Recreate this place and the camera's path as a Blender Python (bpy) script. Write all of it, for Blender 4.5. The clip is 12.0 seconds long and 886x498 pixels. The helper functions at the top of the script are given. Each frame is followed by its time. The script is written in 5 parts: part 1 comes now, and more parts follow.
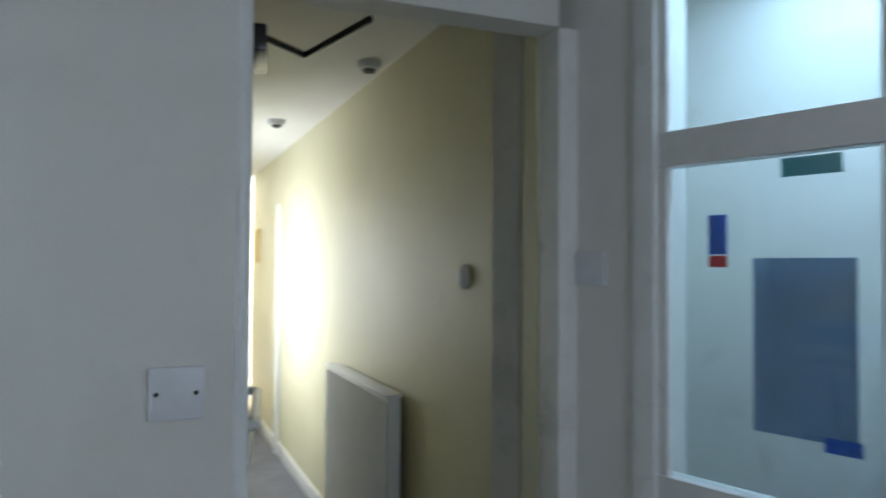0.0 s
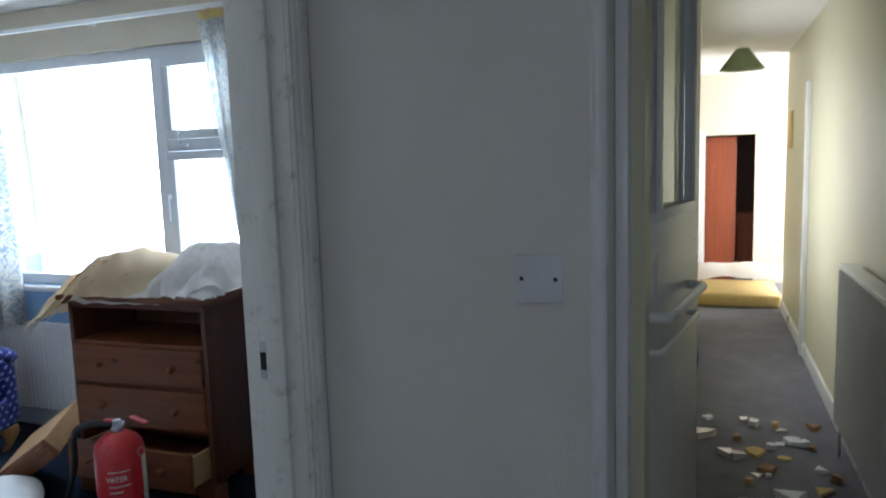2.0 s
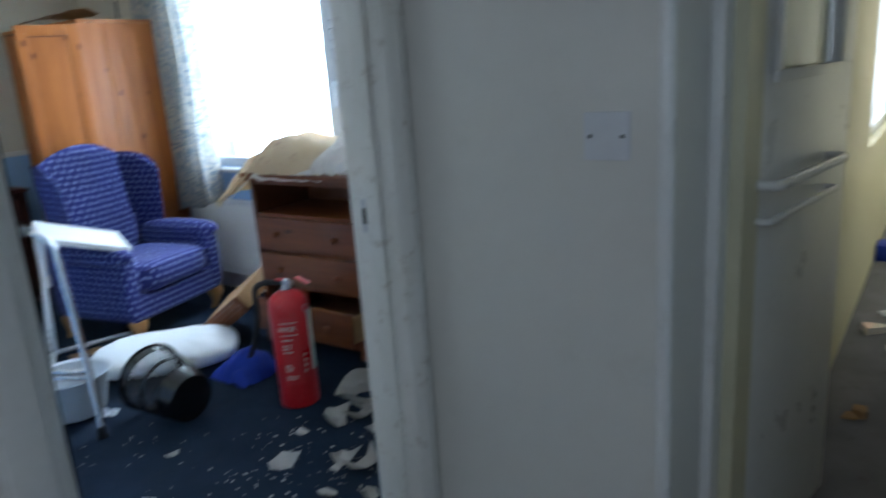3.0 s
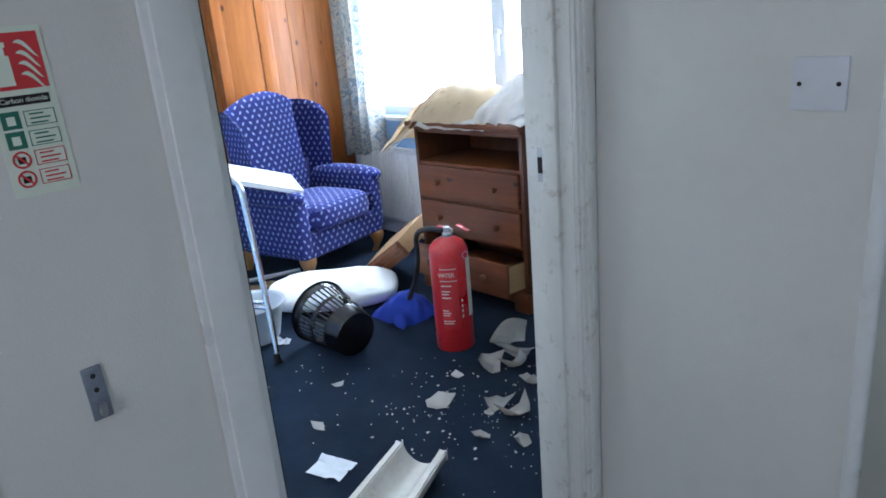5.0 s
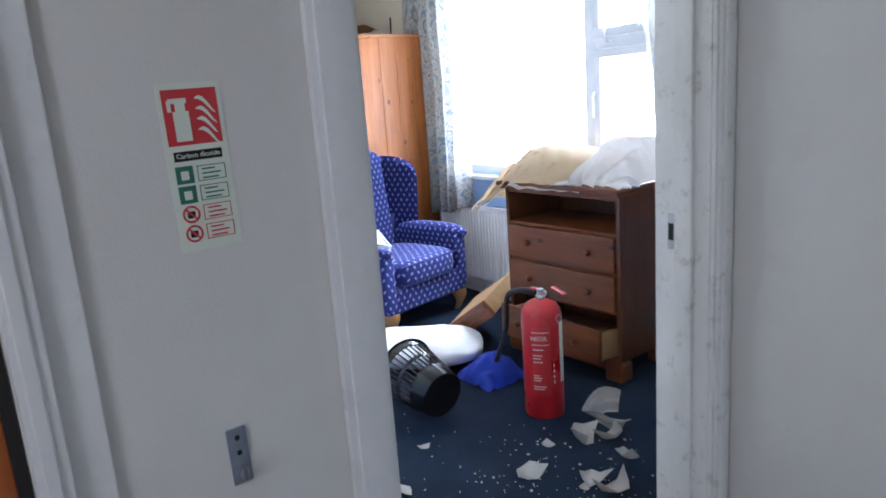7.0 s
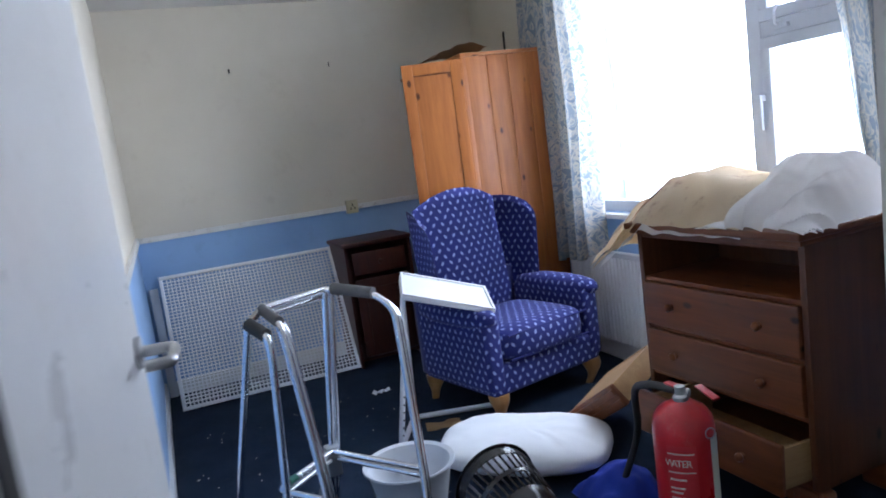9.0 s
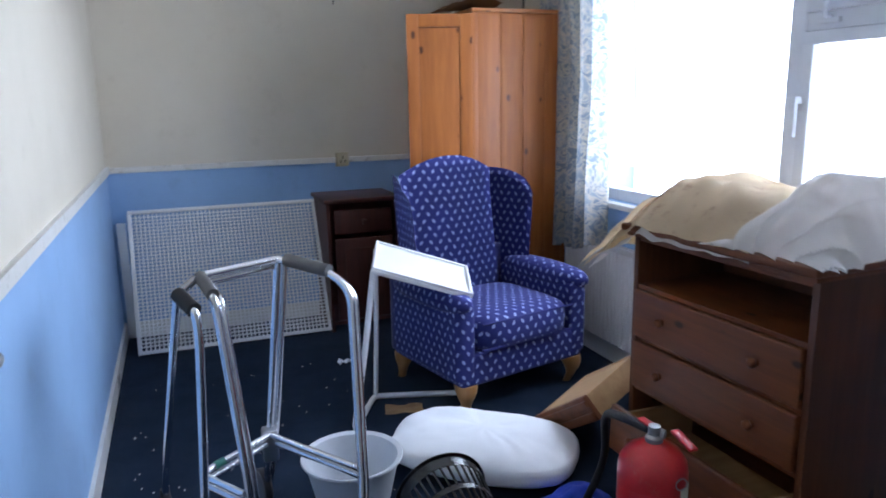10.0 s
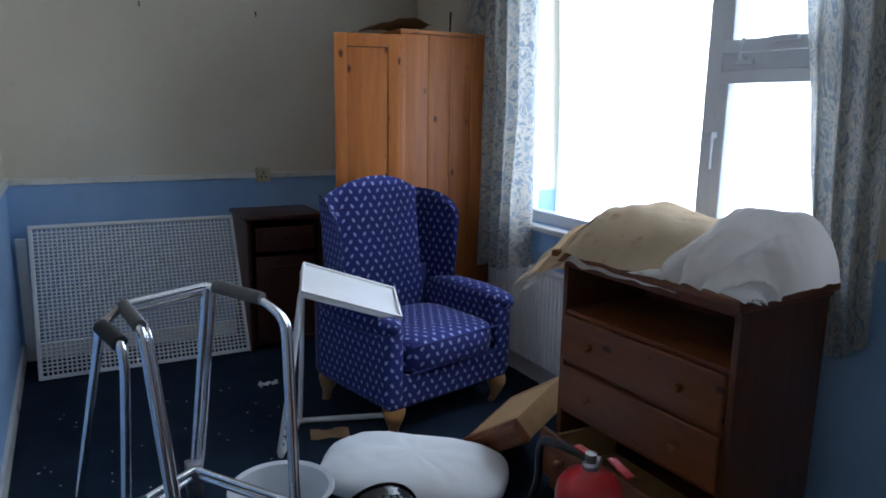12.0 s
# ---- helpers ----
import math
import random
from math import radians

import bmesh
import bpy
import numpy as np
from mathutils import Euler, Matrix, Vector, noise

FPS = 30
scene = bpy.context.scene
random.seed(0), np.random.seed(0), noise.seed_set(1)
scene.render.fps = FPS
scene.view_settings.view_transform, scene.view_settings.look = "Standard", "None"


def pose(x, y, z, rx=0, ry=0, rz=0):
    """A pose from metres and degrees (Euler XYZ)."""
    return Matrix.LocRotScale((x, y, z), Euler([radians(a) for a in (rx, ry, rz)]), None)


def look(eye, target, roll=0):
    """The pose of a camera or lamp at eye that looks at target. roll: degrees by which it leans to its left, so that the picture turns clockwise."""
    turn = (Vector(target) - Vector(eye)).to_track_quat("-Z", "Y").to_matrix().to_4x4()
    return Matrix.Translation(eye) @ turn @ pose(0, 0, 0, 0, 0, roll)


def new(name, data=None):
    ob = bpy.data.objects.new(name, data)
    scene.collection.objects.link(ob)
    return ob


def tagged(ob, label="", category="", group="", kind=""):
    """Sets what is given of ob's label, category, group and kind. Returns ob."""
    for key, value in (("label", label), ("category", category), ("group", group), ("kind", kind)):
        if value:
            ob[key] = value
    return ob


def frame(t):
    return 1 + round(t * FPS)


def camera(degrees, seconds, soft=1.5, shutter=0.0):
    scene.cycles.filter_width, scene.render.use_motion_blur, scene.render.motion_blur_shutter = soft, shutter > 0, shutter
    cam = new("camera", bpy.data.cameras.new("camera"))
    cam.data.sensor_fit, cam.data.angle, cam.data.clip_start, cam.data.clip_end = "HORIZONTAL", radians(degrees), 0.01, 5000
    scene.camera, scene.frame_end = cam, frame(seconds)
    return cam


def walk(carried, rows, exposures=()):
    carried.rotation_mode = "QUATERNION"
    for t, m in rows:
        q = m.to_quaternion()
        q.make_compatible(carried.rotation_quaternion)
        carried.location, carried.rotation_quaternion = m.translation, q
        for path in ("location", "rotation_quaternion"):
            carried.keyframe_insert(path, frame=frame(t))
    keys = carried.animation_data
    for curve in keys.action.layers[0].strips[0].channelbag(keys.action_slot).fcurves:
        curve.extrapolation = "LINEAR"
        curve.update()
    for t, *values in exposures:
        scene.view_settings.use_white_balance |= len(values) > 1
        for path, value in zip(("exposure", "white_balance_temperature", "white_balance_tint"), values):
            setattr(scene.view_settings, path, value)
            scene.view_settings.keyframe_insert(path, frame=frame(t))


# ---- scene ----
cam = camera(64.8, 12.0, soft=1.7, shutter=0.5)
PATH = [
    (0, (-1.208, -0.397, 1.474), (0.629, -1.185, 1.527), 0.4),
    (0.5, (-1.121, -0.53, 1.466), (0.844, -0.896, 1.527), 1.8),
    (1, (-1.229, -0.672, 1.496), (0.769, -0.699, 1.589), -0.1),
    (1.5, (-1.247, -0.698, 1.505), (0.714, -0.388, 1.264), 0.9),
    (2, (-1.186, -0.721, 1.473), (0.67, -0.016, 1.231), -1.8),
    (2.5, (-1.152, -0.837, 1.43), (0.64, -0.029, 1.059), -3.2),
    (3, (-1.173, -0.945, 1.412), (0.376, 0.212, 0.9), -4.1),
    (3.2, (-1.179, -0.944, 1.42), (0.267, 0.324, 0.871), -4.0),
    (3.5, (-1.196, -0.938, 1.422), (0.132, 0.454, 0.874), -5.9),
    (5.3, (-1.209, -0.899, 1.408), (0.015, 0.56, 0.797), -4.5),
    (5.5, (-1.209, -0.897, 1.411), (0.009, 0.572, 0.813), -4.0),
    (6, (-1.247, -0.87, 1.424), (-0.033, 0.623, 0.878), -3.9),
    (6.5, (-1.274, -0.853, 1.428), (-0.121, 0.713, 0.962), -4.6),
    (6.7, (-1.284, -0.839, 1.424), (-0.147, 0.742, 0.97), -4.4),
    (8.5, (-0.792, -0.347, 1.362), (0.237, 1.341, 1.056), -5.9),
    (9, (-0.557, -0.228, 1.331), (0.168, 1.613, 1.042), -7.8),
    (9.5, (-0.409, -0.059, 1.327), (0.408, 1.736, 0.991), -7.3),
    (10, (-0.34, -0.002, 1.378), (0.351, 1.826, 0.956), -1.1),
    (10.5, (-0.356, 0.023, 1.422), (0.327, 1.85, 0.983), 1.5),
    (11, (-0.415, 0.037, 1.459), (0.377, 1.823, 1.03), 1.3),
    (11.5, (-0.413, 0.038, 1.442), (0.459, 1.795, 1.052), 1.2),
    (12, (-0.408, 0.047, 1.429), (0.519, 1.775, 1.035), 0.9),
]
walk(cam, [(t, look(eye, target, roll)) for t, eye, target, roll in PATH],
     exposures=[(0, 0.38, 5700, 7), (1, -0.2, 5800, 9), (1.5, -0.3, 5800, 10), (2.5, -0.6, 5800, 11), (3.0, -0.1, 5600, 8), (3.5, 0.45, 5500, 8), (6.7, 0.85, 5900, 18),
                (8.5, -0.05, 5900, 20), (9.5, -0.2, 5800, 21), (10.5, -0.36, 5800, 21), (12, -1.15, 5900, 16)])

# ---- world, sun and the large lights ----
world = bpy.data.worlds.new("world")
scene.world = world
world.use_nodes = True
wn = world.node_tree
sky = wn.nodes.new("ShaderNodeTexSky")
sky.sky_type, sky.sun_disc = "NISHITA", False
sky.sun_elevation, sky.sun_rotation = radians(42), radians(60)
wn.nodes["Background"].inputs[1].default_value = 0.1
wn.links.new(sky.outputs[0], wn.nodes["Background"].inputs[0])
sun = new("sun", bpy.data.lights.new("sun", "SUN"))
sun.data.energy, sun.data.angle, sun.data.color = 0.8, radians(12), (1, 0.96, 0.9)
sun.matrix_world = look((8, -6, 9), (0, 0, 0))


def area(name, eye, target, sx, sy, watts, color):
    ob = new(name, bpy.data.lights.new(name, "AREA"))
    ob.data.shape, ob.data.size, ob.data.size_y, ob.data.energy, ob.data.color = "RECTANGLE", sx, sy, watts, color
    ob.matrix_world = look(eye, target)
    return ob


SKYLIGHT = (0.83, 0.92, 1.0)
area("daylight_bedroom", (1.95, 2.27, 1.48), (0, 2.27, 1.36), 1.72, 1.22, 66, SKYLIGHT)
area("daylight_corridor", (3.62, -0.44, 1.35), (3.62, -2, 1.1), 1.3, 1.0, 28, (1, 0.98, 0.95))
area("daylight_end_room", (6.75, -2.82, 1.4), (6.75, 0, 0.9), 1.3, 1.2, 190, (1, 0.97, 0.94))
# Unseen lamp added under the side room's ceiling to brighten its white wall.
area("daylight_side_room", (-0.12, -1.80, 2.35), (-0.12, -1.80, 0.0), 0.6, 0.3, 6, (0.62, 0.82, 1.0))
# Added fill lamp before the plain lobby end wall; no window there.
area("daylight_lobby", (-2.88, -1.1, 1.6), (0, -0.9, 1.3), 0.7, 0.9, 8, (0.9, 0.95, 1.0))


# ---- materials ----
def nodes_of(name):
    m = bpy.data.materials.new(name)
    m.use_nodes = True
    return m, m.node_tree.nodes, m.node_tree.links, m.node_tree.nodes["Principled BSDF"]


def put(node, **values):
    for k, v in values.items():
        node.inputs[k].default_value = v
    return node


def surface(name, a, b, rough=0.6, metal=0.0, scale=6.0, fine=120.0, bump=0.15, dirt=None, dirt_amount=0.0, stretch=(1, 1, 1),
            coat=0.0, sheen=0.0, trans=0.0, thin=0.0, spec=0.5):
    """Two colours mixed by a broad and a fine noise, with fine relief, and stains with a shape of their own."""
    m, n, l, p = nodes_of(name)
    tc = n.new("ShaderNodeTexCoord")
    mp = n.new("ShaderNodeMapping")
    mp.inputs["Scale"].default_value = stretch
    l.new(tc.outputs["Object"], mp.inputs[0])
    big = put(n.new("ShaderNodeTexNoise"), Scale=scale, Detail=5.0, Roughness=0.6)
    small = put(n.new("ShaderNodeTexNoise"), Scale=fine, Detail=3.0)
    for k in (big, small):
        l.new(mp.outputs[0], k.inputs["Vector"])
    add = n.new("ShaderNodeMath")
    add.operation = "MULTIPLY_ADD"
    add.inputs[1].default_value = 0.4
    l.new(small.outputs["Fac"], add.inputs[0])
    l.new(big.outputs["Fac"], add.inputs[2])
    ramp = n.new("ShaderNodeMapRange")
    ramp.inputs["From Min"].default_value, ramp.inputs["From Max"].default_value = 0.45, 0.95
    l.new(add.outputs[0], ramp.inputs["Value"])
    mix = n.new("ShaderNodeMix")
    mix.data_type = "RGBA"
    mix.inputs["A"].default_value, mix.inputs["B"].default_value = (*a, 1), (*b, 1)
    l.new(ramp.outputs[0], mix.inputs["Factor"])
    out = mix.outputs["Result"]
    if dirt:
        spots = put(n.new("ShaderNodeTexNoise"), Scale=scale * 2.3, Detail=8.0, Roughness=0.75)
        l.new(tc.outputs["Object"], spots.inputs["Vector"])
        r2 = n.new("ShaderNodeMapRange")
        r2.inputs["From Min"].default_value, r2.inputs["From Max"].default_value, r2.inputs["To Max"].default_value = 0.56, 0.72, dirt_amount
        l.new(spots.outputs["Fac"], r2.inputs["Value"])
        m2 = n.new("ShaderNodeMix")
        m2.data_type = "RGBA"
        m2.inputs["B"].default_value = (*dirt, 1)
        l.new(r2.outputs[0], m2.inputs["Factor"])
        l.new(out, m2.inputs["A"])
        out = m2.outputs["Result"]
    l.new(out, p.inputs["Base Color"])
    rr = n.new("ShaderNodeMapRange")
    rr.inputs["To Min"].default_value, rr.inputs["To Max"].default_value = max(rough - 0.1, 0.03), min(rough + 0.1, 1)
    l.new(big.outputs["Fac"], rr.inputs["Value"])
    l.new(rr.outputs[0], p.inputs["Roughness"])
    bp = put(n.new("ShaderNodeBump"), Strength=bump, Distance=0.003)
    l.new(small.outputs["Fac"], bp.inputs["Height"])
    l.new(bp.outputs[0], p.inputs["Normal"])
    put(p, **{"Metallic": metal, "Coat Weight": coat, "Sheen Weight": sheen, "Transmission Weight": trans, "Specular IOR Level": spec})
    if thin:
        tr = put(n.new("ShaderNodeBsdfTranslucent"))
        l.new(out, tr.inputs["Color"])
        ms = put(n.new("ShaderNodeMixShader"), Fac=thin)
        l.new(p.outputs[0], ms.inputs[1])
        l.new(tr.outputs[0], ms.inputs[2])
        l.new(ms.outputs[0], n["Material Output"].inputs["Surface"])
    return m


def timber(name, light, dark, axis=2, knots=True, rough=0.42, grain=26.0):
    """Planed softwood: long grain along one axis, varied from piece to piece, with dark knots."""
    m, n, l, p = nodes_of(name)
    tc = n.new("ShaderNodeTexCoord")
    oi = n.new("ShaderNodeObjectInfo")
    off = n.new("ShaderNodeVectorMath")
    off.operation = "SCALE"
    off.inputs[0].default_value = (7, 5, 3)
    l.new(oi.outputs["Random"], off.inputs["Scale"])
    add = n.new("ShaderNodeVectorMath")
    l.new(tc.outputs["Object"], add.inputs[0])
    l.new(off.outputs[0], add.inputs[1])
    mp = n.new("ShaderNodeMapping")
    s = [1.0, 1.0, 1.0]
    s[axis] = 0.07
    mp.inputs["Scale"].default_value = s
    l.new(add.outputs[0], mp.inputs[0])
    w = put(n.new("ShaderNodeTexNoise"), Scale=grain, Detail=6.0, Roughness=0.65, Distortion=0.6)
    f = put(n.new("ShaderNodeTexNoise"), Scale=grain * 9, Detail=2.0)
    l.new(mp.outputs[0], w.inputs["Vector"])
    l.new(mp.outputs[0], f.inputs["Vector"])
    ramp = n.new("ShaderNodeMapRange")
    ramp.inputs["From Min"].default_value, ramp.inputs["From Max"].default_value = 0.3, 0.75
    l.new(w.outputs["Fac"], ramp.inputs["Value"])
    mix = n.new("ShaderNodeMix")
    mix.data_type = "RGBA"
    mix.inputs["A"].default_value, mix.inputs["B"].default_value = (*light, 1), (*dark, 1)
    l.new(ramp.outputs[0], mix.inputs["Factor"])
    out = mix.outputs["Result"]
    if knots:
        mk = n.new("ShaderNodeMapping")
        sk = [9.0, 9.0, 9.0]
        sk[axis] = 5.0
        mk.inputs["Scale"].default_value = sk
        l.new(add.outputs[0], mk.inputs[0])
        v = put(n.new("ShaderNodeTexVoronoi"), Scale=1.0, Randomness=1.0)
        l.new(mk.outputs[0], v.inputs["Vector"])
        r2 = n.new("ShaderNodeMapRange")
        r2.inputs["From Min"].default_value, r2.inputs["From Max"].default_value = 0.13, 0.07
        l.new(v.outputs["Distance"], r2.inputs["Value"])
        m2 = n.new("ShaderNodeMix")
        m2.data_type = "RGBA"
        m2.inputs["B"].default_value = (dark[0] * 0.25, dark[1] * 0.2, dark[2] * 0.2, 1)
        l.new(r2.outputs[0], m2.inputs["Factor"])
        l.new(out, m2.inputs["A"])
        out = m2.outputs["Result"]
    l.new(out, p.inputs["Base Color"])
    bp = put(n.new("ShaderNodeBump"), Strength=0.12, Distance=0.002)
    l.new(f.outputs["Fac"], bp.inputs["Height"])
    l.new(bp.outputs[0], p.inputs["Normal"])
    put(p, Roughness=rough)
    return m


def leaf_print(name, ground, motif):
    """Woven upholstery with a staggered print of small slanted leaves, in UV metres."""
    m, n, l, p = nodes_of(name)

    def op(kind, a, b=None):
        k = n.new("ShaderNodeMath")
        k.operation = kind
        for i, v in enumerate((a, b)):
            if v is None:
                continue
            if isinstance(v, (int, float)):
                k.inputs[i].default_value = v
            else:
                l.new(v, k.inputs[i])
        return k.outputs[0]

    uv = n.new("ShaderNodeUVMap")
    sep = n.new("ShaderNodeSeparateXYZ")
    l.new(uv.outputs[0], sep.inputs[0])
    u, v = op("DIVIDE", sep.outputs[0], 0.046), op("DIVIDE", sep.outputs[1], 0.034)
    row = op("FLOOR", v)
    half = op("MULTIPLY", op("FLOORED_MODULO", row, 2.0), 0.5)
    u2 = op("ADD", u, half)
    fu = op("MULTIPLY", op("SUBTRACT", op("FRACT", u2), 0.5), 0.046)
    fv = op("MULTIPLY", op("SUBTRACT", op("FRACT", v), 0.5), 0.034)
    sgn = op("SUBTRACT", op("MULTIPLY", op("FLOORED_MODULO", op("FLOOR", u2), 2.0), 2.0), 1.0)
    a = op("ADD", op("MULTIPLY", fu, 0.85), op("MULTIPLY", op("MULTIPLY", fv, sgn), 0.5))
    b = op("SUBTRACT", op("MULTIPLY", fv, 0.85), op("MULTIPLY", op("MULTIPLY", fu, sgn), 0.5))
    width = op("SUBTRACT", 0.0062, op("MULTIPLY", op("MULTIPLY", b, b), 34.0))
    edge = op("SUBTRACT", width, op("ABSOLUTE", a))
    fac = n.new("ShaderNodeMapRange")
    fac.inputs["From Min"].default_value, fac.inputs["From Max"].default_value = -0.0006, 0.0012
    l.new(edge, fac.inputs["Value"])
    vein = op("LESS_THAN", op("ABSOLUTE", a), 0.0008)
    f2 = op("MULTIPLY", fac.outputs[0], op("SUBTRACT", 1.0, op("MULTIPLY", vein, 0.6)))
    tc = n.new("ShaderNodeTexCoord")
    nz = put(n.new("ShaderNodeTexNoise"), Scale=9.0, Detail=4.0)
    l.new(tc.outputs["Object"], nz.inputs["Vector"])
    weave = put(n.new("ShaderNodeTexNoise"), Scale=900.0, Detail=1.0)
    l.new(tc.outputs["Object"], weave.inputs["Vector"])
    g = n.new("ShaderNodeMix")
    g.data_type = "RGBA"
    g.inputs["A"].default_value, g.inputs["B"].default_value = (*[c * 0.75 for c in ground], 1), (*[c * 1.25 for c in ground], 1)
    l.new(nz.outputs["Fac"], g.inputs["Factor"])
    mix = n.new("ShaderNodeMix")
    mix.data_type = "RGBA"
    mix.inputs["B"].default_value = (*motif, 1)
    l.new(f2, mix.inputs["Factor"])
    l.new(g.outputs["Result"], mix.inputs["A"])
    l.new(mix.outputs["Result"], p.inputs["Base Color"])
    bp = put(n.new("ShaderNodeBump"), Strength=0.3, Distance=0.001)
    l.new(weave.outputs["Fac"], bp.inputs["Height"])
    l.new(bp.outputs[0], p.inputs["Normal"])
    put(p, Roughness=0.8, **{"Sheen Weight": 0.1, "Sheen Roughness": 0.4})
    return m


CREAM = surface("cream_wall_paint", (0.62, 0.57, 0.46), (0.68, 0.63, 0.52), 0.7, scale=2.5, fine=260, bump=0.25, dirt=(0.42, 0.37, 0.27), dirt_amount=0.22)
LOBBY_PAINT = surface("lobby_wall_paint", (0.65, 0.635, 0.59), (0.71, 0.695, 0.65), 0.55, scale=2.2, fine=240, bump=0.2, dirt=(0.45, 0.41, 0.33), dirt_amount=0.16)
CORRIDOR_PAINT = surface("corridor_wall_paint", (0.56, 0.53, 0.36), (0.62, 0.59, 0.42), 0.5, scale=2.5, fine=90, bump=0.5, dirt=(0.4, 0.37, 0.24), dirt_amount=0.2)
BLUE_PAINT = surface("blue_dado_paint", (0.25, 0.42, 0.68), (0.32, 0.5, 0.76), 0.6, scale=2.6, fine=260, bump=0.2, dirt=(0.2, 0.3, 0.5), dirt_amount=0.35)
GLOSS = surface("white_gloss_paint", (0.7, 0.7, 0.68), (0.78, 0.78, 0.76), 0.3, scale=4, fine=60, bump=0.08, dirt=(0.42, 0.37, 0.3), dirt_amount=0.3)
WORN = surface("worn_white_paint", (0.66, 0.65, 0.6), (0.76, 0.75, 0.72), 0.45, scale=9, fine=80, bump=0.3, dirt=(0.3, 0.24, 0.17), dirt_amount=0.75, stretch=(1, 1, 0.3))
CEILING = surface("ceiling_paint", (0.74, 0.72, 0.68), (0.8, 0.78, 0.74), 0.85, scale=3, fine=150, bump=0.3)
CARPET = surface("navy_carpet", (0.007, 0.015, 0.032), (0.019, 0.033, 0.06), 0.95, scale=5, fine=420, bump=0.9, dirt=(0.035, 0.038, 0.045), dirt_amount=0.5, spec=0.15)
GREY_CARPET = surface("grey_corridor_carpet", (0.12, 0.12, 0.14), (0.2, 0.2, 0.23), 0.95, scale=4, fine=300, bump=0.8, dirt=(0.06, 0.05, 0.05), dirt_amount=0.5)
PINE = timber("orange_pine", (0.48, 0.165, 0.034), (0.29, 0.085, 0.016))
# Darker pine that paints the shaded recess lines of the wardrobe door.
PINE_DARK = timber("dark_pine_recess_shade", (0.2, 0.06, 0.013), (0.12, 0.035, 0.008))
PINE_X = timber("orange_pine_cross", (0.46, 0.17, 0.045), (0.32, 0.105, 0.024), axis=0)
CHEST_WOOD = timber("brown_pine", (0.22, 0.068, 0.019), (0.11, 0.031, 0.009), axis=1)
# Same pine, grain upright, darkened: the shade on the chest's sides is in the colour.
CHEST_SIDE = timber("brown_pine_shaded_upright", (0.15, 0.05, 0.017), (0.08, 0.025, 0.009), axis=2)
DARK_WOOD = timber("mahogany_stain", (0.085, 0.022, 0.014), (0.04, 0.01, 0.007), axis=2, knots=False)
PALE_WOOD = timber("pale_drawer_wood", (0.55, 0.36, 0.18), (0.4, 0.24, 0.11), axis=0, knots=False)
LEG_WOOD = timber("beech_leg", (0.5, 0.27, 0.1), (0.38, 0.18, 0.06), axis=2, knots=False, rough=0.35)
RED_DOOR = timber("red_brown_door", (0.3, 0.075, 0.03), (0.2, 0.045, 0.018), axis=2, knots=False)
ORANGE_DOOR = timber("varnished_orange_door", (0.5, 0.14, 0.03), (0.36, 0.09, 0.02), axis=2, knots=False)
FABRIC = leaf_print("blue_leaf_upholstery", (0.010, 0.016, 0.14), (0.29, 0.35, 0.64))
# Shaded copy of the chair cloth: print left out, darkness put into the colour.
FABRIC_SHADED = surface("blue_upholstery_shadow_side", (0.012, 0.015, 0.1), (0.018, 0.022, 0.14), 0.85, scale=8, fine=700, bump=0.3, sheen=0.3)
ALU = surface("polished_aluminium", (0.8, 0.82, 0.86), (0.88, 0.9, 0.94), 0.2, metal=1.0, scale=8, fine=200, bump=0.05)
STEEL = surface("brushed_steel", (0.45, 0.46, 0.48), (0.55, 0.56, 0.58), 0.35, metal=1.0, scale=10, fine=240, bump=0.08)
DULL_METAL = surface("dull_zinc", (0.22, 0.26, 0.33), (0.34, 0.38, 0.45), 0.5, metal=0.7, scale=30, fine=200, bump=0.2)
WHITE_ENAMEL = surface("white_enamel", (0.76, 0.77, 0.78), (0.82, 0.83, 0.84), 0.35, scale=6, fine=80, bump=0.05)
PLASTIC_GREY = surface("pale_grey_plastic", (0.55, 0.58, 0.62), (0.62, 0.65, 0.69), 0.4, scale=8, fine=120, bump=0.05)
RUBBER = surface("black_rubber", (0.012, 0.012, 0.013), (0.025, 0.025, 0.027), 0.6, scale=20, fine=200, bump=0.3)
GREY_GRIP = surface("grey_foam_grip", (0.1, 0.1, 0.105), (0.15, 0.15, 0.155), 0.8, scale=20, fine=300, bump=0.4)
BLACK_PLASTIC = surface("black_plastic", (0.006, 0.006, 0.007), (0.013, 0.013, 0.015), 0.22, scale=10, fine=100, bump=0.05)
RED = surface("red_enamel", (0.5, 0.012, 0.018), (0.6, 0.02, 0.025), 0.3, scale=6, fine=90, bump=0.06, dirt=(0.45, 0.2, 0.15), dirt_amount=0.4, coat=0.3)
LABEL_RED = surface("red_label", (0.55, 0.03, 0.035), (0.6, 0.04, 0.045), 0.4, scale=10, fine=90, bump=0.02)
CERAMIC = surface("white_glazed_ceramic", (0.62, 0.58, 0.52), (0.74, 0.71, 0.66), 0.15, scale=9, fine=60, bump=0.04, dirt=(0.4, 0.35, 0.28), dirt_amount=0.4, coat=0.4)
PILLOW = surface("pillow_cotton", (0.78, 0.81, 0.85), (0.85, 0.88, 0.91), 0.85, scale=5, fine=350, bump=0.4)
SHEET = surface("cream_mattress_cover", (0.74, 0.62, 0.44), (0.8, 0.69, 0.52), 0.85, scale=4, fine=300, bump=0.3, dirt=(0.34, 0.16, 0.09), dirt_amount=0.7, thin=0.35)
